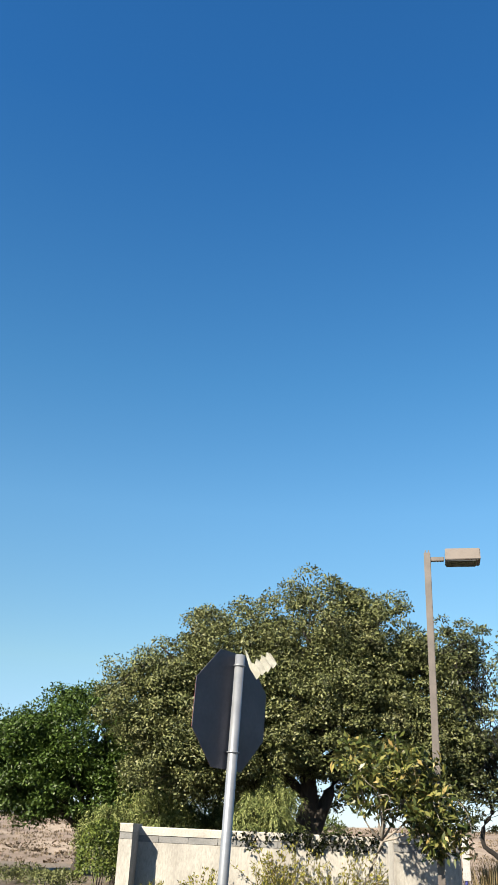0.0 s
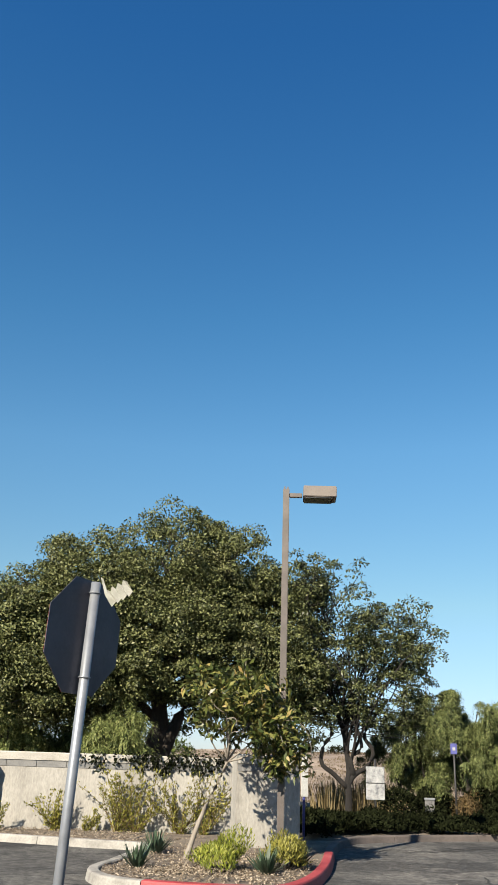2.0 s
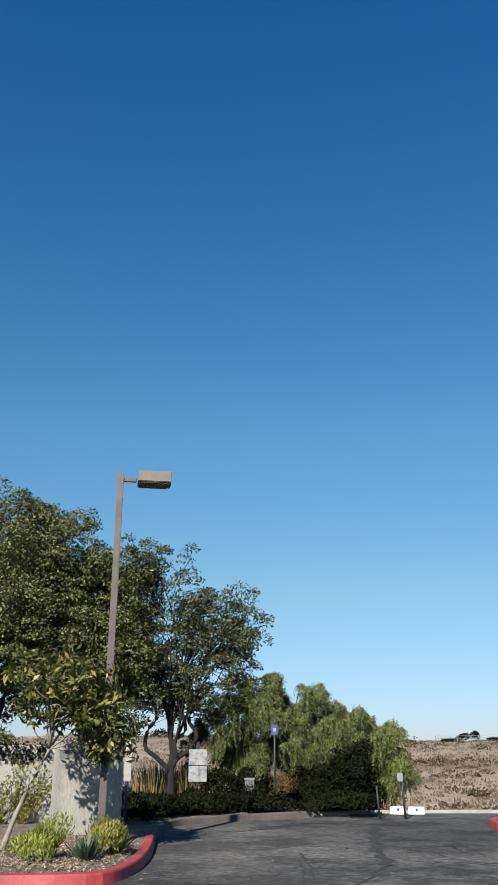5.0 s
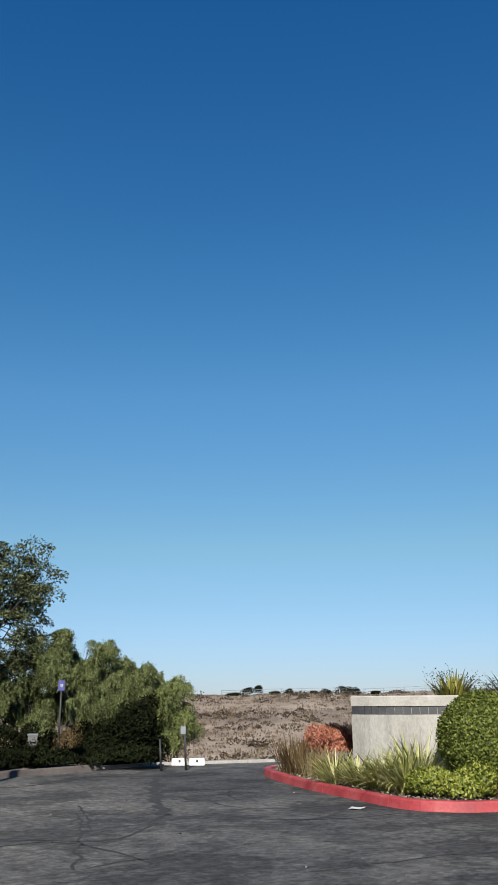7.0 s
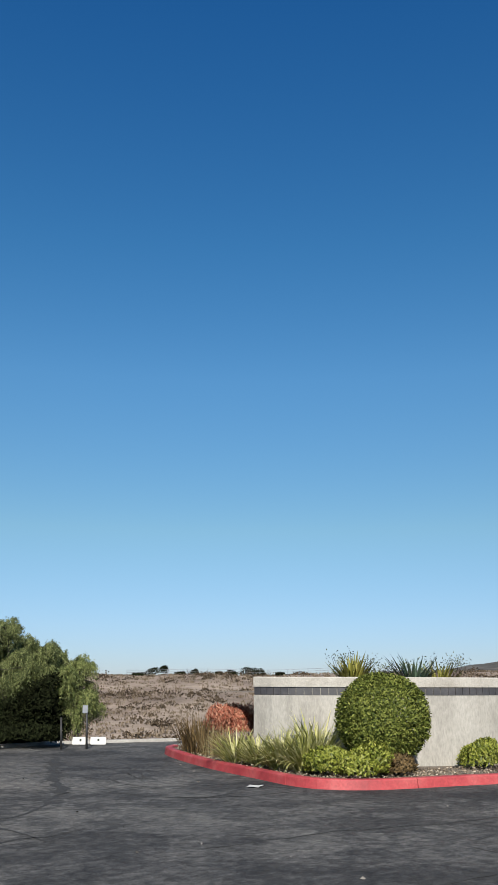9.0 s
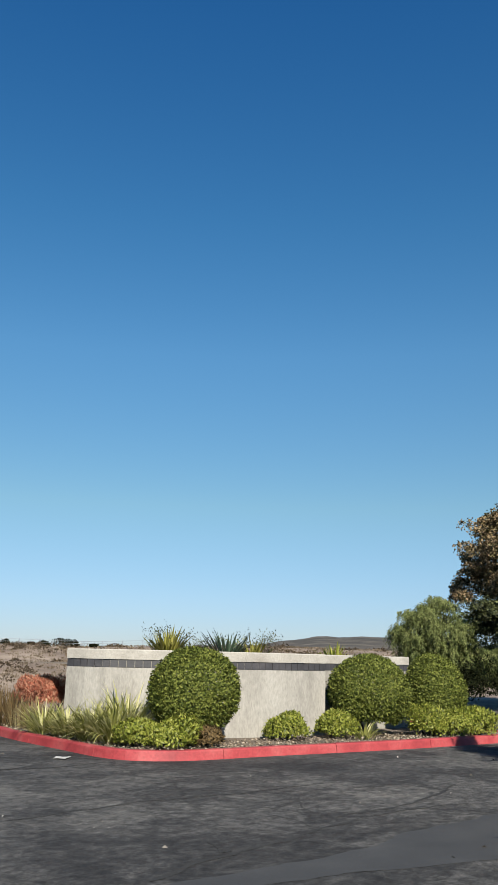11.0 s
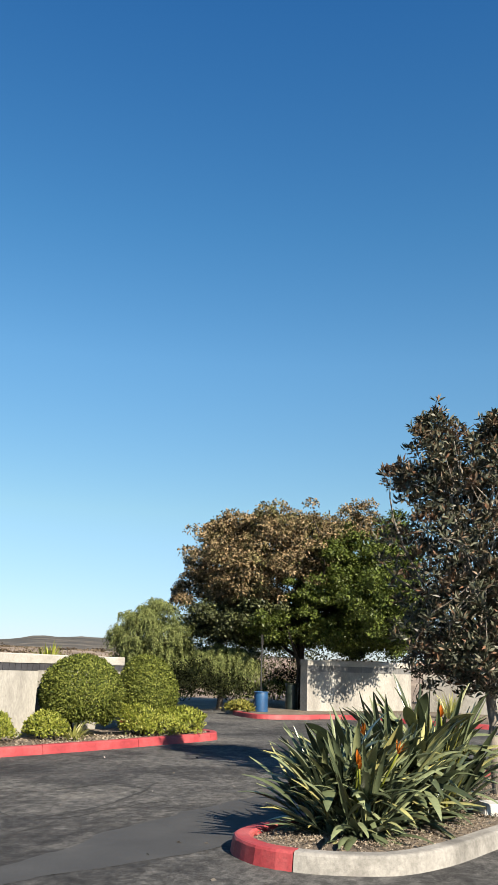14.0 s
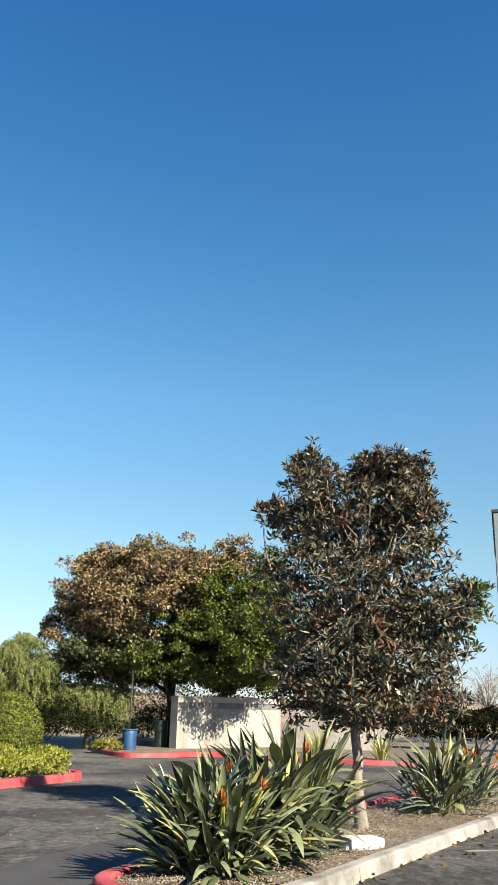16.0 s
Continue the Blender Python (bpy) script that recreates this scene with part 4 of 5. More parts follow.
# ---- signs and small things at the end of the lot ----
def post_sign(name, label, az, d, z0, z1, wide, turn, mat, post_top, post_mat=DARKSTEEL, group=""):
    x, y = polar(az, d)
    t = thing(name, label, "sign", (x, y, ground_height(x, y) if d > 26 else 0.0), -az + turn, group)
    tube_part("post", [(0, 0.03, -0.05), (0, 0.03, post_top)], [0.028, 0.028], post_mat, t, 8)
    part("panel", box_bm((-wide / 2, -0.006, z0), (wide / 2, 0.006, z1), 0.004), mat, t)
    return t


ws = post_sign("notice_sign", "white notice panel on a dark post, leaf shade painted into its blotches", 18.55, 24.0, 0.77, 1.57, 0.48, 8, DAPPLEDWHITE, 1.75)
part("panel_divider", box_bm((-0.24, -0.012, 1.16), (0.24, -0.007, 1.18)), DARKSTEEL, ws)
ps = post_sign("edge_on_sign", "white panel on a blue post beside the wall pier", 14.2, 19.0, 0.95, 1.75, 0.16, 30, WHITE, 1.9, SIGNBLUE)
bs = post_sign("parking_sign", "small blue and white sign on a thin post", 23.38, 25.0, 1.95, 2.22, 0.17, 0, SIGNBLUE, 2.26)
part("white_mark", box_bm((-0.035, -0.011, 2.04), (0.04, -0.0065, 2.12)), DAPPLEDWHITE, bs)
x, y = polar(21.8, 26.2)
ub = thing("meter_box", "small pale utility box among the shrubs, greyed for shade", "utility box", (x, y, -0.05), -20)
# the pale box's shade is put into a darker grey body
part("body", box_bm((-0.13, -0.1, 0), (0.13, 0.1, 0.8), 0.015), GREYBAND, ub)
part("hood", box_bm((-0.15, -0.13, 0.8), (0.15, 0.12, 0.85), 0.01), GALV, ub)
for az_, d_, h_, tip in ((29.65, 22.7, 0.75, False), (31.2, 22.75, 1.02, True)):
    x, y = polar(az_, d_)
    mp_ = thing("marker_post", "thin dark marker post at the lot's end", "post", (x, y, 0), -az_, "marker posts")
    tube_part("shaft", [(0.05, 0, -0.05), (0, 0, h_)], [0.03, 0.024], DARKSTEEL, mp_, 8)
    if tip:
        part("reflector", box_bm((-0.1, -0.035, h_ - 0.17), (0.03, -0.026, h_ + 0.02), 0.005), GALV, mp_, "small pale reflector plate")
for az_ in (30.9, 32.0):
    x, y = polar(az_, 24.4)
    wb = thing("wheel_stop", "white painted concrete wheel stop with dark smudges", "wheel stop", (x, y, 0), -32, "white wheel stops")
    bm = box_bm((-0.21, -0.09, 0), (0.21, 0.09, 0.19), 0.0)
    for v in bm.verts:
        if v.co.z > 0.1:
            v.co.y *= 0.6
            v.co.x *= 0.96
    bmesh.ops.bevel(bm, geom=bm.edges[:], offset=0.015, segments=2, affect="EDGES")
    part("body", bm, WHITE, wb)
    part("smudge", box_bm((-0.02, -0.094, 0.09), (0.03, -0.075, 0.15), 0.003), GREENCAN, wb)
pp = thing("paper_scrap", "crumpled white paper scrap lying on the asphalt", "litter", (9.72, 10.8, 0.004), 30)
bm = bmesh.new()
bmesh.ops.create_grid(bm, x_segments=5, y_segments=3, size=0.5)
for v in bm.verts:
    v.co = Vector((v.co.x * 0.28, v.co.y * 0.2, 0.02 + 0.018 * noise.noise(v.co * 3)))
bmesh.ops.solidify(bm, geom=bm.faces[:], thickness=0.004)
part("sheet", bm, WHITE, pp)


def barrel(name, label, at, r, h, mat, ribs=True):
    t = thing(name, label, "bin", at)
    prof = [(r * 0.93, 0), (r * 0.97, h * 0.03)] + [(r * (1.03 if i % 2 and ribs else 0.97), h * (0.1 + 0.8 * i / 8)) for i in range(9)] + [(r * 0.97, h * 0.97), (r * 0.9, h)]
    n = 20
    vs = [(q * math.cos(6.2832 * k / n), q * math.sin(6.2832 * k / n), z) for q, z in prof for k in range(n)]
    fs = [(i * n + k, i * n + (k + 1) % n, (i + 1) * n + (k + 1) % n, (i + 1) * n + k) for i in range(len(prof) - 1) for k in range(n)]
    fs += [tuple(range(n))[::-1], tuple((len(prof) - 1) * n + k for k in range(n))]
    put("drum", mesh("drum", vs, fs, mat, True), t)
    ring = [(r * math.cos(a), r * math.sin(a), h) for a in np.linspace(0, 6.2832, 21)]
    put("rim", mesh("rim", *tube(ring, [0.025] * 21, 6), mat, True), t)
    return t


barrel("blue_barrel", "blue plastic drum standing by the far red kerb", (29.5, 9.25, 0.0), 0.24, 0.74, BLUE)
barrel("dark_bin", "dark green rubbish bin below the autumn tree", (*polar(74.55, 33.2), 0.1), 0.24, 0.9, GREENCAN, False)
bp = thing("sign_post", "tall thin dark post beside the blue drum", "post", (29.75, 9.35, 0))
tube_part("shaft", [(0, 0, -0.05), (0.02, 0, 2.65)], [0.03, 0.026], DARKSTEEL, bp, 8)
part("top_plate", box_bm((-0.14, -0.02, 2.35), (0.14, -0.005, 2.7), 0.005), DARKSTEEL, bp)
wbk = thing("loose_kerb_block", "loose white concrete block lying on the mulch", "block", (10.6, 0.5, 0.1), -38)
part("block", box_bm((-0.32, -0.1, 0.0), (0.32, 0.1, 0.13), 0.012, pose(0, 0, 0.0, 6, 4, 0)), WHITE, wbk)


# ---- far building ----
def building():
    x, y = polar(96.0, 60)
    t = thing("office_building", "tall blue-grey glazed office building with dark window bands", "building", (x, y, -0.1), -96)
    part("wall", box_bm((0, 0, 0), (30, 18, 14.9), 0.05), GLASSWALL, t)
    part("parapet", box_bm((-0.08, -0.08, 14.9), (30, 18, 15.1), 0.02), DARKSTEEL, t)
    for i in range(4):
        z = 0.9 + i * 3.6 - (0.0 if i < 3 else -0.5)
        if i == 3:
            continue
        for k in range(8):
            wdw = part("window", box_bm((0.25 + k * 3.6, -0.06, z), (3.6 + k * 3.6, 0.02, z + 2.5), 0.01), DARKGLASS, t)
    for k in range(1, 9):
        part("mullion", box_bm((k * 3.6 + 0.02, -0.12, 0.3), (k * 3.6 + 0.16, -0.01, 14.8), 0.01), DARKSTEEL, t)


building()

# ---- trees ----
every = lambda c: True
carob = tree("carob_tree", "broad dense olive-green tree with dark forked trunk behind the wall", (*polar(4.3, 27), 0), [(0, 0, -0.2), (0.1, 0, 1.2), (0.3, 0, 2.6), (0.2, 0, 4.0)], 0.36,
     [((-4.7, 0, 5.0), (1.6, 1.6, 1.35)), ((-3.6, 0.2, 5.4), (1.7, 1.8, 1.6)), ((-2.1, 0, 6.45), (1.8, 2.0, 1.8)), ((0.4, -0.2, 7.1), (2.1, 2.2, 1.95)), ((2.2, 0, 6.65), (2.0, 2.2, 1.9)), ((3.9, 0.2, 5.85), (1.8, 2.0, 1.7)), ((-1.6, -1.5, 3.9), (2.2, 1.2, 1.3)), ((3.2, -1.2, 4.0), (2.0, 1.2, 1.4)), ((-2.5, 0, 4.2), (2.6, 2.4, 1.4)), ((1.2, -0.3, 4.6), (3.2, 2.6, 1.8)), ((3.8, 0.2, 4.1), (1.8, 2.0, 1.3)), ((-3.7, 0, 3.1), (1.5, 1.6, 0.8)), ((0.3, 1.6, 3.5), (4.4, 1.6, 1.2)), ((4.5, 0, 3.7), (1.4, 1.4, 0.9)), ((1.3, -0.6, 6.0), (1.6, 1.6, 1.6)), ((0.2, -1.0, 5.2), (2.6, 1.6, 1.5)), ((-1.2, -0.3, 5.8), (2.0, 1.6, 1.5)), ((-3.2, -0.4, 4.4), (2.0, 1.6, 1.2)), ((3.0, -0.3, 3.3), (1.5, 1.5, 0.9)), ((-2.2, 0.3, 3.0), (1.8, 1.6, 0.9))],
     1900, 200, 0.092, [(OLIVE_LEAF, every, "")], 26, 0.46, twigs=160, shell=0.55, aspect=0.6)
for tip in ((-1.5, 0.2, 3.6), (-0.6, -0.3, 3.9), (1.3, 0.1, 3.6)):
    tube_part("leader", *branch((0.05, 0, 0.5), tip, 0.27, 0.13, 0.0, 0.1), BARK, carob, 9)
oak = tree("oak_tree", "open-crowned dark tree with sky showing through its limbs", (*polar(16.85, 27), 0), [(0, 0, -0.2), (0.05, 0, 0.5), (0.0, 0, 1.0), (0.1, 0.2, 1.7), (-0.1, 0.2, 2.6)], 0.12,
     [((-0.8, 0, 5.9), (1.9, 1.9, 1.9)), ((1.5, 0.1, 4.9), (1.5, 1.6, 1.5)), ((0.0, 0, 3.6), (2.2, 1.8, 1.1)), ((2.3, 0, 3.6), (0.9, 1, 1.0)), ((-1.2, 0, 6.7), (1.2, 1.2, 1.0)), ((2.6, 0, 2.8), (0.8, 0.9, 0.7)), ((1.7, 0, 5.6), (1.3, 1.3, 0.95)), ((2.1, 0, 4.6), (0.8, 0.9, 0.8)), ((0.8, 0.2, 2.9), (1.4, 1.2, 0.7)), ((-1.3, 0, 2.7), (1.3, 1.2, 0.8)), ((0.5, 0, 5.1), (1.5, 1.4, 1.2))],
     540, 62, 0.105, [(GREY_LEAF, every, "")], 13, 0.3, twigs=190, shell=0.25, aspect=0.5, bark=SHADEBARK)
for bend in ([(0, 0, 0.95), (-0.45, 0, 1.35), (-0.78, -0.1, 1.6), (-0.72, 0, 2.1), (-0.45, 0, 2.5), (-0.8, 0, 3.3)], [(0, 0, 0.95), (0.2, 0, 1.3), (0.65, 0.1, 1.6), (0.8, 0, 2.0), (0.55, 0, 2.5), (1.3, 0, 3.5)], [(0.2, 0, 1.3), (0.1, 0, 1.8), (0.45, 0.1, 2.1), (0.2, 0.2, 2.9)]):
    line, _ = smooth_line([(q[0], q[2]) for q in bend], 0.15)
    tube_part("leader", [(q[0], 0.05 * i / len(line), q[1]) for i, q in enumerate(line)], [0.075 - 0.035 * i / len(line) for i in range(len(line))], SHADEBARK, oak, 8)
tree("round_green_tree", "bushy bright green tree with a short dark trunk", (*polar(-8.9, 31.5), 0), [(0, 0, -0.2), (0.1, 0, 0.9), (0.15, 0, 1.9)], 0.24,
     [((-0.3, 0, 4.2), (2.3, 2.2, 1.65)), ((-2.3, 0, 3.3), (2.0, 2.0, 1.6)), ((1.5, 0, 3.5), (1.5, 1.6, 1.6)), ((-0.6, 0, 2.5), (2.9, 2.0, 1.0)), ((-3.6, 0, 3.3), (1.5, 1.5, 1.4)), ((2.2, 0, 2.6), (1.2, 1.3, 0.9))],
     720, 170, 0.13, [(FRESH_LEAF, every, "")], 14, 0.55, shell=0.6)
# weeping trees along the lot's edge: deep overlapping crowns, their undersides in shade
for az_, d_, h_, w_, low_ in ((19.9, 30.0, 3.2, 0.9, 1.1), (21.5, 27.6, 4.0, 0.85, 1.2), (22.8, 27.6, 4.05, 0.65, 1.4), (23.9, 26.6, 3.95, 0.75, 1.35), (25.0, 28.0, 3.75, 0.6, 1.3), (26.0, 26.4, 3.5, 0.6, 1.5), (27.1, 27.6, 3.3, 0.55, 1.6), (28.05, 26.6, 3.05, 0.55, 1.6), (29.2, 27.0, 2.85, 0.5, 1.5), (30.5, 25.6, 2.6, 0.6, 0.95)):
    ca, sa = math.cos(radians(az_)), math.sin(radians(az_))
    pick = np.random.default_rng(int(az_ * 10))
    blobs = []
    for i in range(18):
        u, v = pick.uniform(-1, 1) * w_, pick.uniform(-0.3, 1.8)
        roof = h_ - 0.05 - 0.7 * abs(u / w_) ** 1.6 * pick.uniform(0.3, 1.4)
        z_ = roof - 0.1 - (roof - low_) * (i / 17) ** 1.1
        r_ = pick.uniform(0.16, 0.36)
        blobs.append(((ca * u + sa * v, -sa * u + ca * v, z_), (r_, r_, r_ * 0.8)))
    tree("pepper_tree", "weeping light green pepper tree at the lot's edge", (*polar(az_, d_), -0.1), [(0, 0, -0.3), (0.15 + sa * 0.7, ca * 0.7, 0.7), (sa, ca, h_ * 0.5)], 0.09,
         blobs, 80, 440, 0.075, [(BRIGHT_PEPPER_LEAF if az_ > 30 else PEPPER_LEAF, every, "")], 9, 0.15, weep=0.42, aspect=0.28, shell=0.6, group="pepper trees", twigs=30)
# small near-black trees added for the shaded hollows between the pepper crowns
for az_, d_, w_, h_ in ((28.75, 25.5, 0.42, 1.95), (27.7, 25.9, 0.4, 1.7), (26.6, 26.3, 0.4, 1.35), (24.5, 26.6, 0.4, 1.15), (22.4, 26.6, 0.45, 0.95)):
    tree("shade_fill_tree", "small tree added among the pepper trees, dark leaves for the shaded gaps", (*polar(az_, d_), -0.1), [(0, 0, -0.3), (0, 0, 0.4), (0, 0, 0.8)], 0.07,
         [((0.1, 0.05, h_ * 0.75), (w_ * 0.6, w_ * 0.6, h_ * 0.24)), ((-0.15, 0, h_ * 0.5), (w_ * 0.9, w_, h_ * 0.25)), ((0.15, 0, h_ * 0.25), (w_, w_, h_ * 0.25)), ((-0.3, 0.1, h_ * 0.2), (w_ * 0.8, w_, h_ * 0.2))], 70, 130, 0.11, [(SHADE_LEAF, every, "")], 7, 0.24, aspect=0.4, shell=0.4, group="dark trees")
for az_, d_, w_, h_, n_ in ((-4.2, 29, 1.5, 2.9, 130), (0.4, 29.5, 1.4, 2.7, 120), (2.6, 25, 0.9, 3.1, 110), (-6.8, 27.5, 1.0, 2.2, 80)):
    tree("pepper_tree", "yellow-green weeping shrub tree behind the stucco wall", (*polar(az_, d_), -0.1), [(0, 0, -0.3), (0.1, 0, 0.9), (0, 0.1, h_ * 0.5)], 0.1,
         [((0, 0, h_ * 0.62), (w_, w_, h_ * 0.36))], n_ // 2, 420, 0.11, [(BRIGHT_PEPPER_LEAF, every, "")], 6, 0.4, weep=0.55, aspect=0.24, shell=0.5, group="pepper trees behind the wall")
tree("pepper_tree", "rounded light green pepper tree beyond the corner island", (*polar(65.4, 33.5), 0), [(0, 0, -0.2), (0.1, 0, 1.0), (0, 0, 2.0)], 0.14,
     [((0, 0, 2.5), (1.5, 1.6, 1.3)), ((0.0, 0, 3.35), (0.55, 0.6, 0.6)), ((0.3, 0, 1.5), (1.6, 1.5, 0.9))], 190, 420, 0.11, [(BRIGHT_PEPPER_LEAF, every, "")], 8, 0.34, weep=0.5, aspect=0.24, shell=0.6)
tree("pepper_tree", "low weeping pepper tree in the far tree's shade", (*polar(69.9, 33.0), 0), [(0, 0, -0.2), (0.1, 0, 0.8), (0, 0, 1.5)], 0.12,
     [((0, 0, 1.75), (1.0, 1.4, 0.5))], 120, 320, 0.12, [(BRIGHT_PEPPER_LEAF, every, "")], 7, 0.2, weep=0.7, aspect=0.22, shell=0.4)
bx, by = polar(75.1, 34.0)
rgt = Vector((math.cos(radians(75)), -math.sin(radians(75)), 0))


def across(dx, dz, deep=0.0):
    """Places in a crown: metres across the view line to the tree, up, and away."""
    return (rgt.x * dx + math.sin(radians(75)) * deep, rgt.y * dx + math.cos(radians(75)) * deep, dz)


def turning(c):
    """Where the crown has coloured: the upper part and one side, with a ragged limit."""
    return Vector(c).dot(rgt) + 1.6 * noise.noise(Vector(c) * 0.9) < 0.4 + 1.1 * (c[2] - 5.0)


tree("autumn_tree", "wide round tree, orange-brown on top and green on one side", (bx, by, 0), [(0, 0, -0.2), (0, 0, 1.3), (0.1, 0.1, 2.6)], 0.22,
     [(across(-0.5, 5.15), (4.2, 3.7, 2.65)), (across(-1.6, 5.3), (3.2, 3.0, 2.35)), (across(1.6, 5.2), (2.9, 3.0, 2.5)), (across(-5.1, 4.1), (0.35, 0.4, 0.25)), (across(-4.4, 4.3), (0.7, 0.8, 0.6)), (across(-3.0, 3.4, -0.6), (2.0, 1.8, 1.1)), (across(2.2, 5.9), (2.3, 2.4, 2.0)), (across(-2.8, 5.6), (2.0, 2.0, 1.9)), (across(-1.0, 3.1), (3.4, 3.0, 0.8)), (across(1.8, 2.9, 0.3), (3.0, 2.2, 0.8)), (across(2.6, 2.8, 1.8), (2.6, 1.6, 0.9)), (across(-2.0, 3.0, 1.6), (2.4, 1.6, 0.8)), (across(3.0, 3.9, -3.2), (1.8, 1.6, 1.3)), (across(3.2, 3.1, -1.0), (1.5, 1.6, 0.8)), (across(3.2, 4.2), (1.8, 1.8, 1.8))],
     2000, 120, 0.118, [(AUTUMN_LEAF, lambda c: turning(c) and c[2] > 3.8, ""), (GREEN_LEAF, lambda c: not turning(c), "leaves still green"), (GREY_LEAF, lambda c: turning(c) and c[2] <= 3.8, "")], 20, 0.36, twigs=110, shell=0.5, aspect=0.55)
tree("magnolia_tree", "upright young tree with dark leathery leaves and rusty tips", (12.2, 0.56, 0.1), [(0, 0, -0.1), (-0.03, 0.03, 0.6), (-0.02, 0.06, 1.3), (0.02, 0.05, 2.3)], 0.085,
     [((0, 0.05, 2.15), (1.3, 1.35, 0.75)), ((0, -0.1, 1.6), (1.2, 1.3, 0.5)), ((0.05, 0.05, 3.2), (1.25, 1.5, 1.1)), ((0.0, 0.62, 4.3), (0.75, 0.62, 0.75)), ((0.0, -0.3, 4.3), (0.9, 0.9, 0.55)), ((0.0, -0.8, 4.1), (0.65, 0.5, 0.6)), ((0, 0.72, 4.88), (0.32, 0.34, 0.33)), ((0, 0.72, 5.08), (0.14, 0.14, 0.24)), ((0, -0.55, 4.85), (0.7, 0.6, 0.3)), ((0, -0.15, 4.85), (0.35, 0.3, 0.3)), ((0, -0.8, 4.75), (0.35, 0.33, 0.3)), ((0, -1.1, 2.6), (0.8, 0.55, 0.7)), ((0, 1.2, 4.2), (0.3, 0.28, 0.26)), ((0, -1.55, 3.0), (0.3, 0.3, 0.35))],
     3000, 15, 0.11, [(MAGNOLIA_LEAF, lambda c: c[1] > -1.55, ""), (GREEN_LEAF, lambda c: c[1] <= -1.55, "fresh green side branch")], 24, 0.05, bark=PALEBARK, aspect=0.3, twigs=260, shell=0.2, lift=0.4, radiate=0.45)
tree("loquat_tree", "thin leaning young tree with yellowing large leaves", (1.85, 15.05, 0.08), [(0, 0, -0.05), (0.15, -0.05, 0.5), (0.38, -0.1, 1.0), (0.6, -0.15, 1.5)], 0.045,
     [((0.85, -0.3, 2.15), (0.85, 0.8, 0.55)), ((1.35, -0.3, 1.95), (0.6, 0.6, 0.55)), ((0.45, -0.2, 2.35), (0.65, 0.7, 0.5)), ((1.1, -0.3, 2.55), (0.6, 0.6, 0.4)), ((1.6, -0.25, 1.75), (0.55, 0.5, 0.5)), ((0.5, 0.2, 2.75), (0.7, 0.5, 0.4))],
     200, 17, 0.15, [(YOUNG_LEAF, every, "")], 12, 0.15, bark=PALEBARK, aspect=0.36, twigs=60, shell=0.2, lift=0.0)
tree("bare_tree", "leafless grey tree in front of the office building", (*polar(95.0, 48), 0), [(0, 0, -0.2), (0, 0.1, 1.0), (0, 0, 1.8)], 0.12,
     [((0, 0, 2.7), (1.5, 1.8, 1.4))], 160, 3, 0.08, [(BROWN_LEAF, every, "")], 16, 0.3, bark=PALEBARK, twigs=150, shell=0.2)

# ---- shrubs ----
for az_, d_, r_, h_ in ((50.05, 15.9, 0.79, 0.765), (61.1, 18.9, 0.84, 0.745), (65.3, 20.1, 0.63, 0.76)):
    shrub("box_bush", "clipped round green bush on the mulch island", (*polar(az_, d_), 0.1), (r_, r_, h_), 30000, 0.055, BOX_LEAF, 0.55, 0.82, 0.05, clip=0.16, group="clipped round bushes")
for az_, d_, r_, h_, mat, col in ((46.6, 15.25, 0.42, 0.24, LIME_LEAF, "lime green"), (48.6, 15.2, 0.5, 0.24, LIME_LEAF, "lime green"), (50.7, 15.6, 0.36, 0.22, BROWN_LEAF, "brownish olive"), (55.9, 17.3, 0.47, 0.26, LIME_LEAF, "lime green"), (59.1, 17.85, 0.48, 0.29, LIME_LEAF, "lime green"), (65.0, 19.15, 0.5, 0.32, LIME_LEAF, "lime green"), (66.4, 19.35, 0.52, 0.33, LIME_LEAF, "lime green"), (67.7, 19.6, 0.45, 0.3, LIME_LEAF, "lime green")):
    shrub("low_shrub", col + " low mounding shrub beside the red kerb", (*polar(az_, d_), 0.1), (r_, r_ * 0.85, h_), 3600, 0.07, mat, 0.4, 0.6, 0.2, upward=0.9, group="low shrubs along the kerb", shift=0.3)
for az_, d_, n_, ln in ((42.2, 17.0, 120, 0.75), (43.6, 16.3, 120, 0.8), (45.0, 15.9, 150, 0.95), (45.9, 16.2, 130, 1.05), (40.7, 17.6, 100, 0.7), (60.9, 17.9, 40, 0.4)):
    strap_clump("flax_clump", "clump of cream-striped strap leaves on the island", (*polar(az_, d_), 0.1), int(n_ * 2.2), ln, 0.034, STRAP_LEAF, (15, 95), (0.3, 1.5), "strap-leaf clumps", spread_r=0.2)
for az_, d_, r_, h_ in ((40.0, 20.2, 0.42, 0.4), (41.0, 19.7, 0.38, 0.4)):
    shrub("red_shrub", "red-leaved shrub beside the curved wall", (*polar(az_, d_), 0.3), (r_, r_, h_), 3200, 0.07, RED_LEAF, 0.3, 0.55, 0.2, upward=1.2, group="red shrubs")
for az_, d_ in ((37.9, 20.1), (38.6, 19.5), (39.3, 19.1), (40.2, 18.7)):
    strap_clump("dry_grass_clump", "clump of pale dry grass at the island's end", (*polar(az_, d_), 0.1), 130, 0.8 if az_ < 39 else 0.6, 0.022, BROWN_LEAF if az_ < 39 else STRAW, (0, 45), (0.1, 0.8), "dry grass clumps", "grass", 0.3)
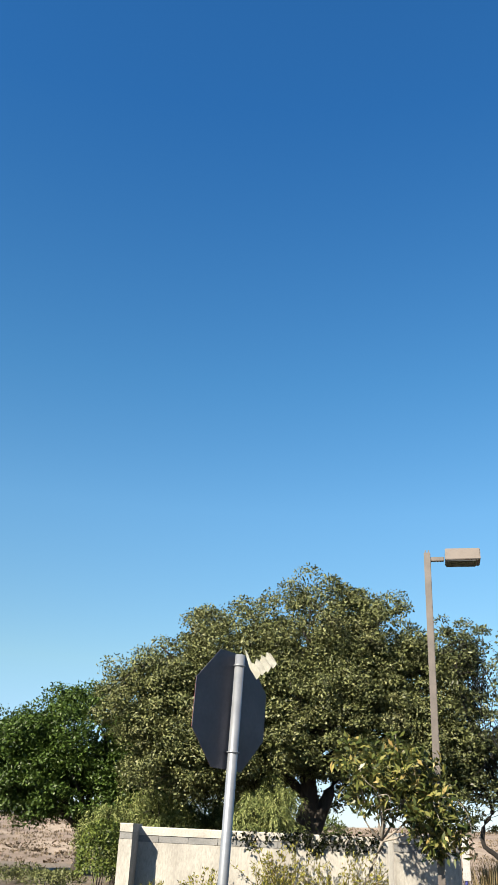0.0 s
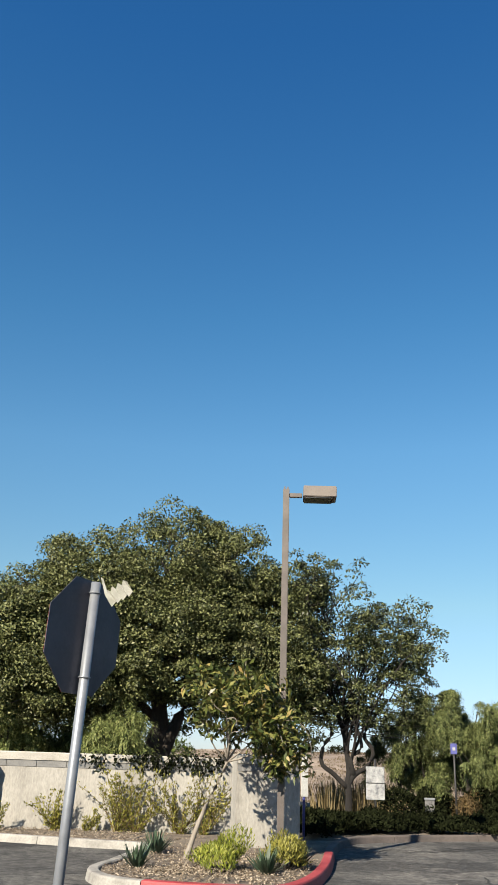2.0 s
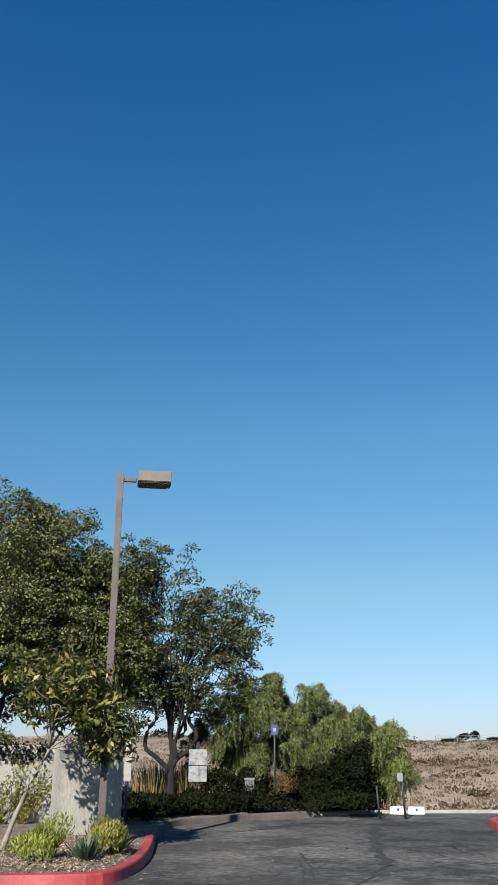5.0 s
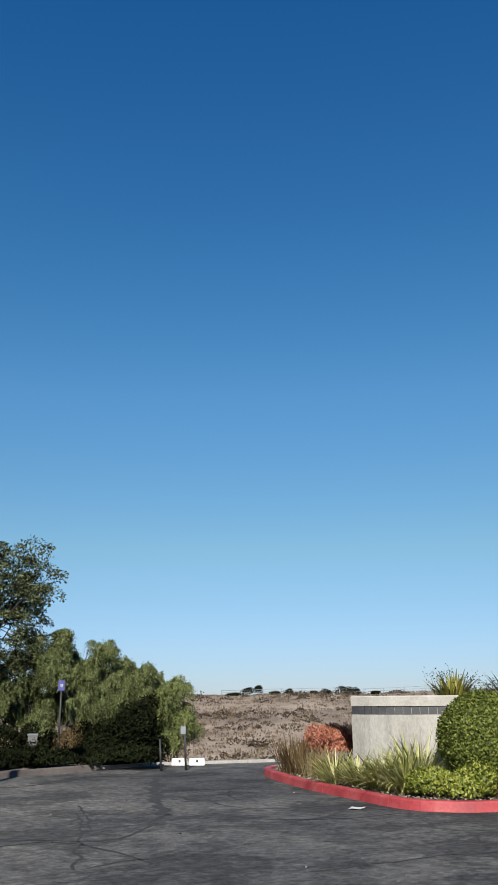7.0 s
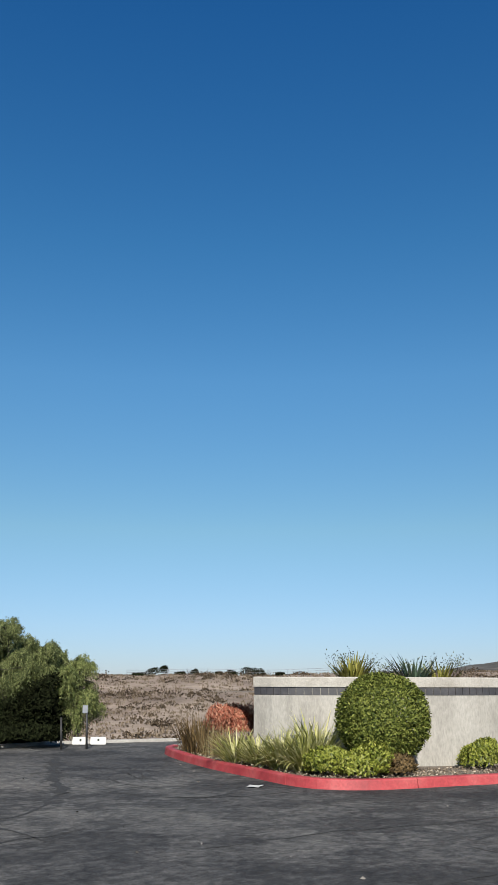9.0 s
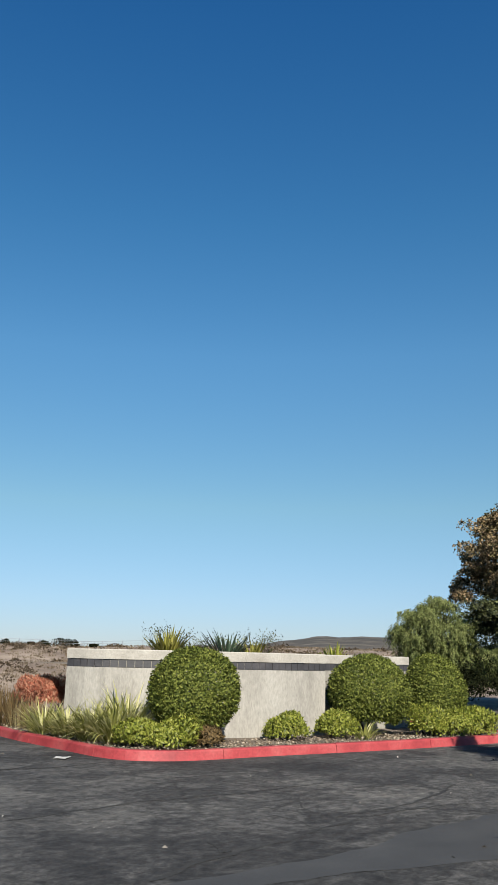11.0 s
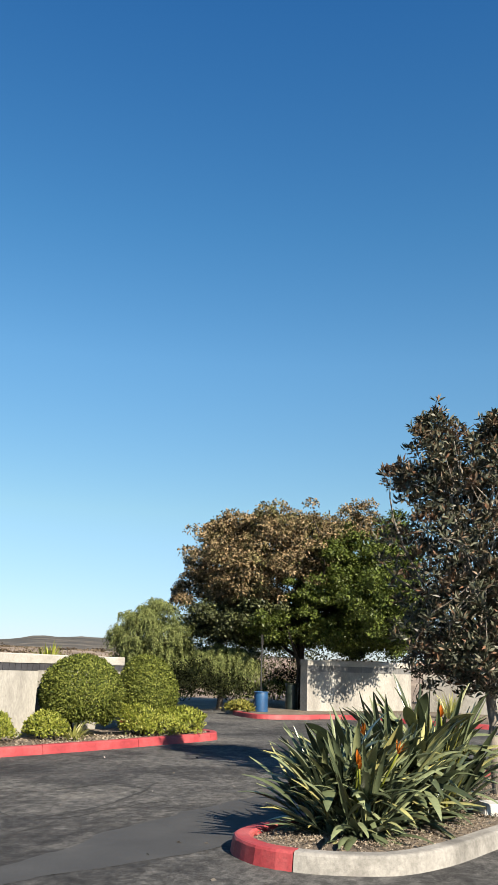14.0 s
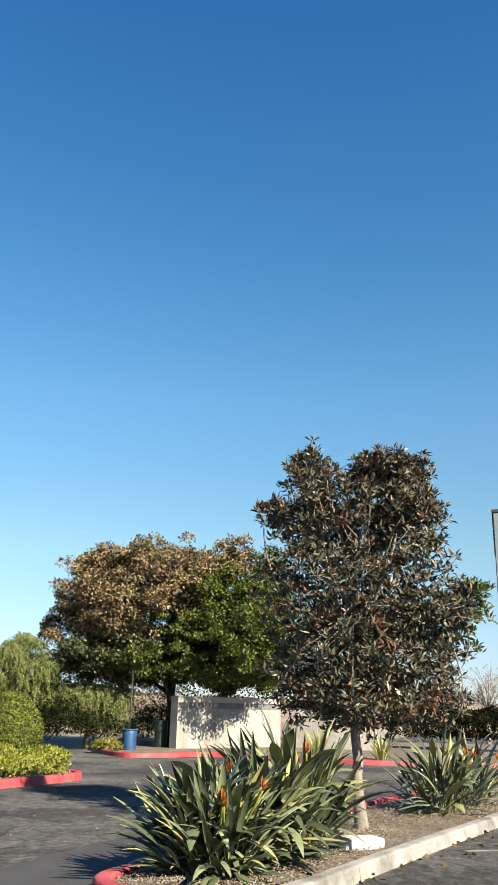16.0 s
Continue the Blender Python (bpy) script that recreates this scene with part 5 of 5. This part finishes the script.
for az_, d_, n_, ln, mat, nm in ((48.2, 19.0, 120, 0.8, YELLOW_LEAF, "yellow-green"), (52.0, 18.8, 60, 0.8, ALOE_LEAF, "grey-green"), (53.7, 19.3, 60, 0.7, YELLOW_LEAF, "straw-yellow"), (59.0, 22.5, 80, 0.7, LIME_LEAF, "light green")):
    strap_clump("agave_clump", nm + " spiky plant showing over the wall", (*polar(az_, d_), 1.42 if az_ < 58 else 1.3), n_, ln, 0.07, mat, (10, 75), (0.1, 0.7), "spiky plants behind the wall")
bed("bed_terrace", "raised earth behind the curved wall", [(12.0, 13.3), (12.3, 12.3), (13.0, 11.6), (14.0, 10.95), (15.0, 10.5), (16.4, 10.75), (17.7, 10.4), (19.3, 9.9), (22, 12), (20, 18), (13.5, 17)], 1.4, DIRT)
for az_, d_, h_ in ((47.6, 19.2, 1.0), (48.9, 19.0, 1.15), (53.0, 19.0, 0.9), (54.6, 19.2, 1.0), (51.2, 18.6, 0.75), (50.0, 18.8, 0.7)):
    t = thing("twiggy_shrub", "sparse bare-twigged shrub above the wall", "shrub", (*polar(az_, d_), 1.38), 0, "twiggy shrubs")
    fine, tips = [], []
    for i in range(14):
        a = rng.uniform(0, 6.28)
        e = np.array([math.cos(a) * 0.35 * rng.random(), math.sin(a) * 0.35 * rng.random(), h_ * 0.82 * rng.uniform(0.5, 1)])
        fine.append(tube(*branch((0, 0, 0), e, 0.008, 0.003, 0, 0.06, 5), 4))
        tips += list(e + rng.normal(size=(9, 3)) * 0.07)
    put("branchwork", mesh("branchwork", *joined(fine), BARK), t)
    put("leaves", quads("leaves", leaf_quads(np.array(tips), units(len(tips)), 0.05, 0.025), GREY_LEAF), t)

# bed in front of the long wall
for az_, d_ in ((4.15, 13.75), (5.25, 15.9), (11.95, 13.5), (13.9, 14.6)):
    strap_clump("aloe", "grey-green spiky aloe rosette on the mulch", (*polar(az_, d_), 0.1), 64, 0.38, 0.05, ALOE_LEAF, (15, 110), (-0.3, 0.1), "aloes", "aloe", 0.06)
for az_, d_, mat, nm in ((9.15, 13.6, LIME_LEAF, "bright yellow-green"), (13.0, 14.2, YELLOW_LEAF, "yellow")):
    shrub("low_shrub", nm + " feathery shrub in the mulch bed", (*polar(az_, d_), 0.1), (0.36, 0.34, 0.22), 2200, 0.085, mat, 0.2, 0.3, 0.4, upward=1.3, group="feathery shrubs", shift=0.3)
for x0, n_, h_ in ((-0.3, 16, 0.85), (0.35, 7, 0.45), (0.95, 20, 1.3), (1.35, 16, 1.2), (2.25, 18, 1.15), (2.8, 16, 1.2), (-1.5, 8, 0.5)):
    t = thing("wall_shrub", "sparse yellow-green shrub trained against the stucco wall", "shrub", (x0, 20.2 - 0.06 * x0 - 0.25, 0.08), 0, "sparse shrubs on the wall")
    fine, leaf_p, leaf_d = [], [], []
    for i in range(n_):
        tip = np.array([rng.normal() * 0.3 * h_, rng.uniform(-0.15, 0.12), h_ * rng.uniform(0.4, 1.05)])
        p, r = branch((rng.normal() * 0.06, 0, 0), tip, 0.009, 0.003, 0, 0.08, 9)
        fine.append(tube(p, r, 5))
        for q_ in rng.random(60) ** 0.7:
            leaf_p.append(p[min(8, int(q_ * 8.99))] + rng.normal(size=3) * 0.03)
            leaf_d.append(tip / np.linalg.norm(tip) + rng.normal(size=3) * 0.6)
    put("branchwork", mesh("branchwork", *joined(fine), BROWN_LEAF), t)
    put("leaves", quads("leaves", leaf_quads(np.array(leaf_p), np.array(leaf_d), 0.07, 0.026), YELLOW_LEAF), t)


def cap_mark_vine():
    """Dark leaves that hang over the wall's cap."""
    # vine added to give the dark leaf-shaped marks along the cap
    t = thing("cap_mark_vine", "dark-leaved vine added over the stucco wall's cap for its dark leaf marks", "vine", (0, 0, 0))
    fine, leaf_p, leaf_d = [], [], []
    for i in range(46):
        x0 = 0.1 + 3.1 * rng.random() ** 0.8
        y0 = 20.25 - 0.085 * x0
        drop = rng.uniform(0.05, 0.42) * (0.5 + 0.5 * abs(math.sin(x0 * 4.0)))
        p = [(x0, y0 + 0.12, 1.66), (x0 + 0.02, y0 - 0.03, 1.67), (x0 + rng.normal() * 0.05, y0 - 0.06, 1.6 - drop)]
        fine.append(tube(p, [0.006, 0.005, 0.003], 4))
        for k in range(int(8 + 30 * drop)):
            q_ = rng.random()
            leaf_p.append(np.array(p[1]) * (1 - q_) + np.array(p[2]) * q_ + rng.normal(size=3) * np.array([0.05, 0.02, 0.04]))
            leaf_d.append(rng.normal(size=3) + np.array([0, -0.3, -0.6]))
    put("branchwork", mesh("branchwork", *joined(fine), SHADEBARK), t)
    put("leaves", quads("leaves", leaf_quads(np.array(leaf_p), np.array(leaf_d), 0.09, 0.055), SHADE_LEAF), t)


cap_mark_vine()
# low planting behind the kerb; the tree shade is put into its near-black leaves
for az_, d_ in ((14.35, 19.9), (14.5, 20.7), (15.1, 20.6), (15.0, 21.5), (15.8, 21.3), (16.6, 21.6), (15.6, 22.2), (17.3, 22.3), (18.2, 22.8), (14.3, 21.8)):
    shrub("ground_cover", "low shrub behind the kerb, tree shade put into its dark leaves", (*polar(az_, d_), 0.08), (rng.uniform(0.35, 0.5), 0.4, rng.uniform(0.12, 0.24)), 700, 0.12, SHADE_LEAF, 0.4, 0.5, 0.2, stems=False, upward=0.8, group="shaded ground cover")
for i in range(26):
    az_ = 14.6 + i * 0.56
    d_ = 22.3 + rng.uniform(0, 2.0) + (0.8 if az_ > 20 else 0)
    shrub("ground_cover", "low shrub behind the kerb, tree shade put into its dark leaves", (*polar(az_, d_), 0.08), (rng.uniform(0.4, 0.8), 0.6, rng.uniform(0.1, 0.22)), 900, 0.12, SHADE_LEAF, 0.4, 0.5, 0.2, stems=False, upward=0.8, group="shaded ground cover")
# bushes added as dark fill; the understory shade is in their leaf colour
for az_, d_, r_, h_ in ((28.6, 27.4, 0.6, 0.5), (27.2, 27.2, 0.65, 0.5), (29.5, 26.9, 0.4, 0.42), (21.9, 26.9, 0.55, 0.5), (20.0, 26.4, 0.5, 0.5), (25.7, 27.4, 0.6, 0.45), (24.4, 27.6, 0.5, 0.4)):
    shrub("shade_fill_bush", "bush added between the pepper trees as dark fill for the shade", (*polar(az_, d_), 0.0), (r_, r_, h_), 2200, 0.1, SHADE_LEAF, 0.4, 0.6, 0.25, group="dark bushes")
shrub("brown_shrub", "dry brown twiggy shrub under the pepper trees", (*polar(24.0, 25.3), 0.0), (0.5, 0.4, 0.5), 900, 0.09, BROWN_LEAF, 0.25, 0.3, 0.3)
for az_, d_, h_ in ((15.6, 29, 1.2), (17.6, 29.5, 1.25), (19.6, 28.5, 1.1), (16.4, 31, 1.3)):
    strap_clump("dry_grass_clump", "tall straw-yellow grass behind the shaded planting", (*polar(az_, d_), -0.05), 200, h_, 0.03, STRAW, (0, 30), (0.1, 0.6), "tall dry grass", "grass", 0.9)
shrub("hedge_bush", "dense green bush beside the wall end", (*polar(-7.6, 23.5), 0.05), (0.62, 0.6, 0.8), 3500, 0.09, GREEN_LEAF, 0.45, 0.75, 0.15)
for az_, d_, r_ in ((-9.5, 26, 0.5), (-11.5, 27, 0.7), (-13.5, 26.5, 0.7), (-10.6, 24.5, 0.45)):
    shrub("low_shrub", "low olive ground cover on the dry verge", (*polar(az_, d_), 0.06), (r_ * 1.3, r_, 0.22), 900, 0.09, OLIVE_LEAF, 0.4, 0.5, 0.2, stems=False, group="verge ground cover")
# foliage closing the view behind the long wall
for az_, d_, r_, h_ in ((-6.5, 35, 1.7, 1.3), (-3.8, 35, 1.8, 1.45), (-1, 35, 1.8, 1.5), (1.8, 35, 1.8, 1.5), (5.0, 36, 1.5, 1.2)):
    shrub("thicket_shrub", "dense green shrub behind the stucco wall", (*polar(az_, d_), 0.0), (r_, r_, h_), 2600, 0.15, GREEN_LEAF, 0.4, 0.5, 0.25, stems=True, group="shrubs behind the long wall")
# thicket below the far trees; shade is put into the near-black leaves
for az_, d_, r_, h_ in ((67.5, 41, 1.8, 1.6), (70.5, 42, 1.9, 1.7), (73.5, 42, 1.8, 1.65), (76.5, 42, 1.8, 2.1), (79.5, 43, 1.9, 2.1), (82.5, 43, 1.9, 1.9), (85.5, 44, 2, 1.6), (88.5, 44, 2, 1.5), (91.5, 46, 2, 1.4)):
    shrub("thicket_shrub", "tall olive to shade-dark shrub closing the view behind the trees", (*polar(az_, d_), 0.0), (r_, r_, h_), 2200, 0.16, OLIVE_LEAF if az_ < 75 else SHADE_LEAF, 0.4, 0.5, 0.25, stems=True, group="tall thicket shrubs")
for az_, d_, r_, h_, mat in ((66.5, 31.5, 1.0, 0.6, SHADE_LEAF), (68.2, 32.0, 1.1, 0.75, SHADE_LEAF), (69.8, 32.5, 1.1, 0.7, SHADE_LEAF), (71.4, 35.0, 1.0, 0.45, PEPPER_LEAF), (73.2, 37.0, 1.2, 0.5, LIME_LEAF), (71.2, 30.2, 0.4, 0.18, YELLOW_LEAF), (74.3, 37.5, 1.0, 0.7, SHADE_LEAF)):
    shrub("thicket_shrub", "shrub in the thicket below the trees", (*polar(az_, d_), 0.06), (r_, r_, h_), 1400, 0.13, mat, 0.35, 0.5, 0.2, stems=False, group="thicket shrubs")
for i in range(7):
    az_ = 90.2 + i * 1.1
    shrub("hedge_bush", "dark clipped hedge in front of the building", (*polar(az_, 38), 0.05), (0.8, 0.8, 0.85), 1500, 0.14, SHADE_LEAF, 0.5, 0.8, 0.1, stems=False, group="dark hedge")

# ---- birds of paradise ----
def paddle_mesh(width, bend):
    """A stiff stalk that opens into a boat-shaped blade, along +z, arching to +x."""
    vs, fs, seg = [], [], 10
    x = z = ang = 0.0
    for i in range(seg + 1):
        q = i / seg
        w = 0.016 if q < 0.4 else max(0.006, width * math.sin(math.pi * min(1.0, ((q - 0.36) / 0.64)) ** 0.8) ** 0.75)
        vs += [(x, -w / 2, z), (x - w * 0.28 - 0.004, 0, z - w * 0.05), (x, w / 2, z)]
        ang += bend / seg * (0.25 + 1.5 * q)
        x += math.sin(ang) / seg
        z += math.cos(ang) / seg
    for i in range(seg):
        for j in (0, 1):
            fs.append((i * 3 + j, i * 3 + j + 1, i * 3 + j + 4, i * 3 + j + 3))
    return mesh("paddle", vs, fs, BLADE, True)


PADDLES = [paddle_mesh(w, b) for w, b in ((0.085, 0.2), (0.07, 0.5), (0.095, 0.8), (0.085, 1.2), (0.06, 0.1), (0.09, 0.6), (0.075, 1.0))]
PETAL = strap_mesh("petal", 0.13, 0.03, 0.2, ORANGE, 4, 0.1, 0.4)


def strelitzia(at, count, tall, flowers, reach=0.35):
    t = thing("bird_of_paradise", "bird-of-paradise clump with stiff paddle leaves and orange flowers", "plant", at, 0, "birds of paradise")
    for i in range(count):
        a = rng.uniform(0, 360)
        out = rng.random() ** 0.8
        r0 = reach * 0.8 * out
        z0 = -0.02
        kind_ = i % 10
        if kind_ < 5:  # tall and nearly upright
            ln, tilt, wide = tall * rng.uniform(0.55, 1.1) * (1.0 - 0.18 * out), 3 + 40 * out * rng.uniform(0.3, 1.2), rng.uniform(0.55, 0.9)
        elif kind_ < 8:  # blades standing out at every height
            ln, tilt, wide = tall * rng.uniform(0.36, 0.62), rng.uniform(15, 100), rng.uniform(1.5, 2.4)
            z0 = tall * rng.uniform(0.08, 0.5)
            r0 *= 0.7
        else:  # low outer leaves
            ln, tilt, wide = tall * rng.uniform(0.35, 0.7), rng.uniform(30, 75), rng.uniform(1.1, 1.6)
        ob = new("leaf", PADDLES[rng.integers(len(PADDLES))])
        ob.parent = t
        ob.matrix_basis = pose(r0 * math.cos(radians(a)), r0 * math.sin(radians(a)), z0, 0, 0, a + rng.uniform(-35, 35)) @ pose(0, 0, 0, rng.uniform(-28, 28), tilt, rng.uniform(-110, 110)) @ Matrix.Diagonal((ln, ln * wide, ln, 1))
    for i in range(flowers):
        a = rng.uniform(140, 260)
        top = Vector(((reach + 0.2) * math.cos(radians(a)), (reach + 0.2) * math.sin(radians(a)), tall * rng.uniform(0.5, 0.74)))
        st = tube_part("flower_stalk", *branch((0.1 * math.cos(radians(a)), 0.1 * math.sin(radians(a)), 0), top, 0.012, 0.009, 0, 0.03), LIME_LEAF, t, 6)
        for k in range(4):
            p = new("petal", PETAL)
            p.parent = st
            p.matrix_basis = Matrix.Translation(top) @ pose(0, 0, 0, 0, -10 + 22 * k, a)
    return t


strelitzia((8.62, 1.78, 0.1), 620, 1.16, 3, 0.42)
strelitzia((9.35, 1.45, 0.1), 320, 1.34, 1, 0.36)
strelitzia((10.3, 1.25, 0.1), 330, 1.46, 1, 0.4)
strelitzia((14.6, -0.55, 0.1), 150, 1.35, 2, 0.45)
strelitzia((15.9, -1.1, 0.1), 80, 1.34, 2, 0.4)
strap_clump("flax_clump", "tall yellow-striped strap-leaf clump behind the island plants", (10.1, 1.15, 0.1), 90, 0.98, 0.03, YELLOW_LEAF, (3, 35), (0.1, 0.7), "strap-leaf clumps", spread_r=0.2)
for az_, d_ in ((88.5, 29), (84.5, 31)):
    strap_clump("flax_clump", "green strap-leaf clump behind the far red kerb", (*polar(az_, d_), 0.1), 70, 0.9, 0.05, STRAP_LEAF, (5, 70), (0.2, 1.0), "strap-leaf clumps", spread_r=0.2)

# ---- leaf litter and a bay line ----
n = 45
spots = np.c_[rng.uniform(9.0, 14.5, n), np.zeros(n), np.full(n, 0.012)]
spots[:, 1] = 0.62 - (spots[:, 0] - 9.1) * 0.385 - 0.12 - rng.random(n) ** 2 * 0.5
lie = units(n)
lie[:, 2] *= 0.15
tagged(new("fallen_leaves", quads("fallen_leaves", leaf_quads(spots, lie, 0.09, 0.05), BROWN_LEAF)), "dry brown leaves blown against the kerb", "leaves", "", "stuff")
a, b = Vector((*polar(93.6, 11.6), 0.004)), Vector((*polar(101.0, 12.6), 0.004))
w = Vector((0, 0, 1)).cross((b - a).normalized()) * 0.05
tagged(new("bay_line", mesh("bay_line", [a - w, b - w, b + w, a + w], [(0, 1, 2, 3)], CONCRETE)), "faded white parking bay line on the asphalt", "road marking", "", "structure")
specks = np.c_[rng.uniform(2, 18, 150), rng.uniform(1, 17, 150), np.full(150, 0.006)]
flat_d = units(150)
flat_d[:, 2] *= 0.1
tagged(new("road_grit", quads("road_grit", leaf_quads(specks, flat_d, 0.05, 0.03), GRIT)), "scattered pale grit and bits on the asphalt", "grit", "", "stuff")
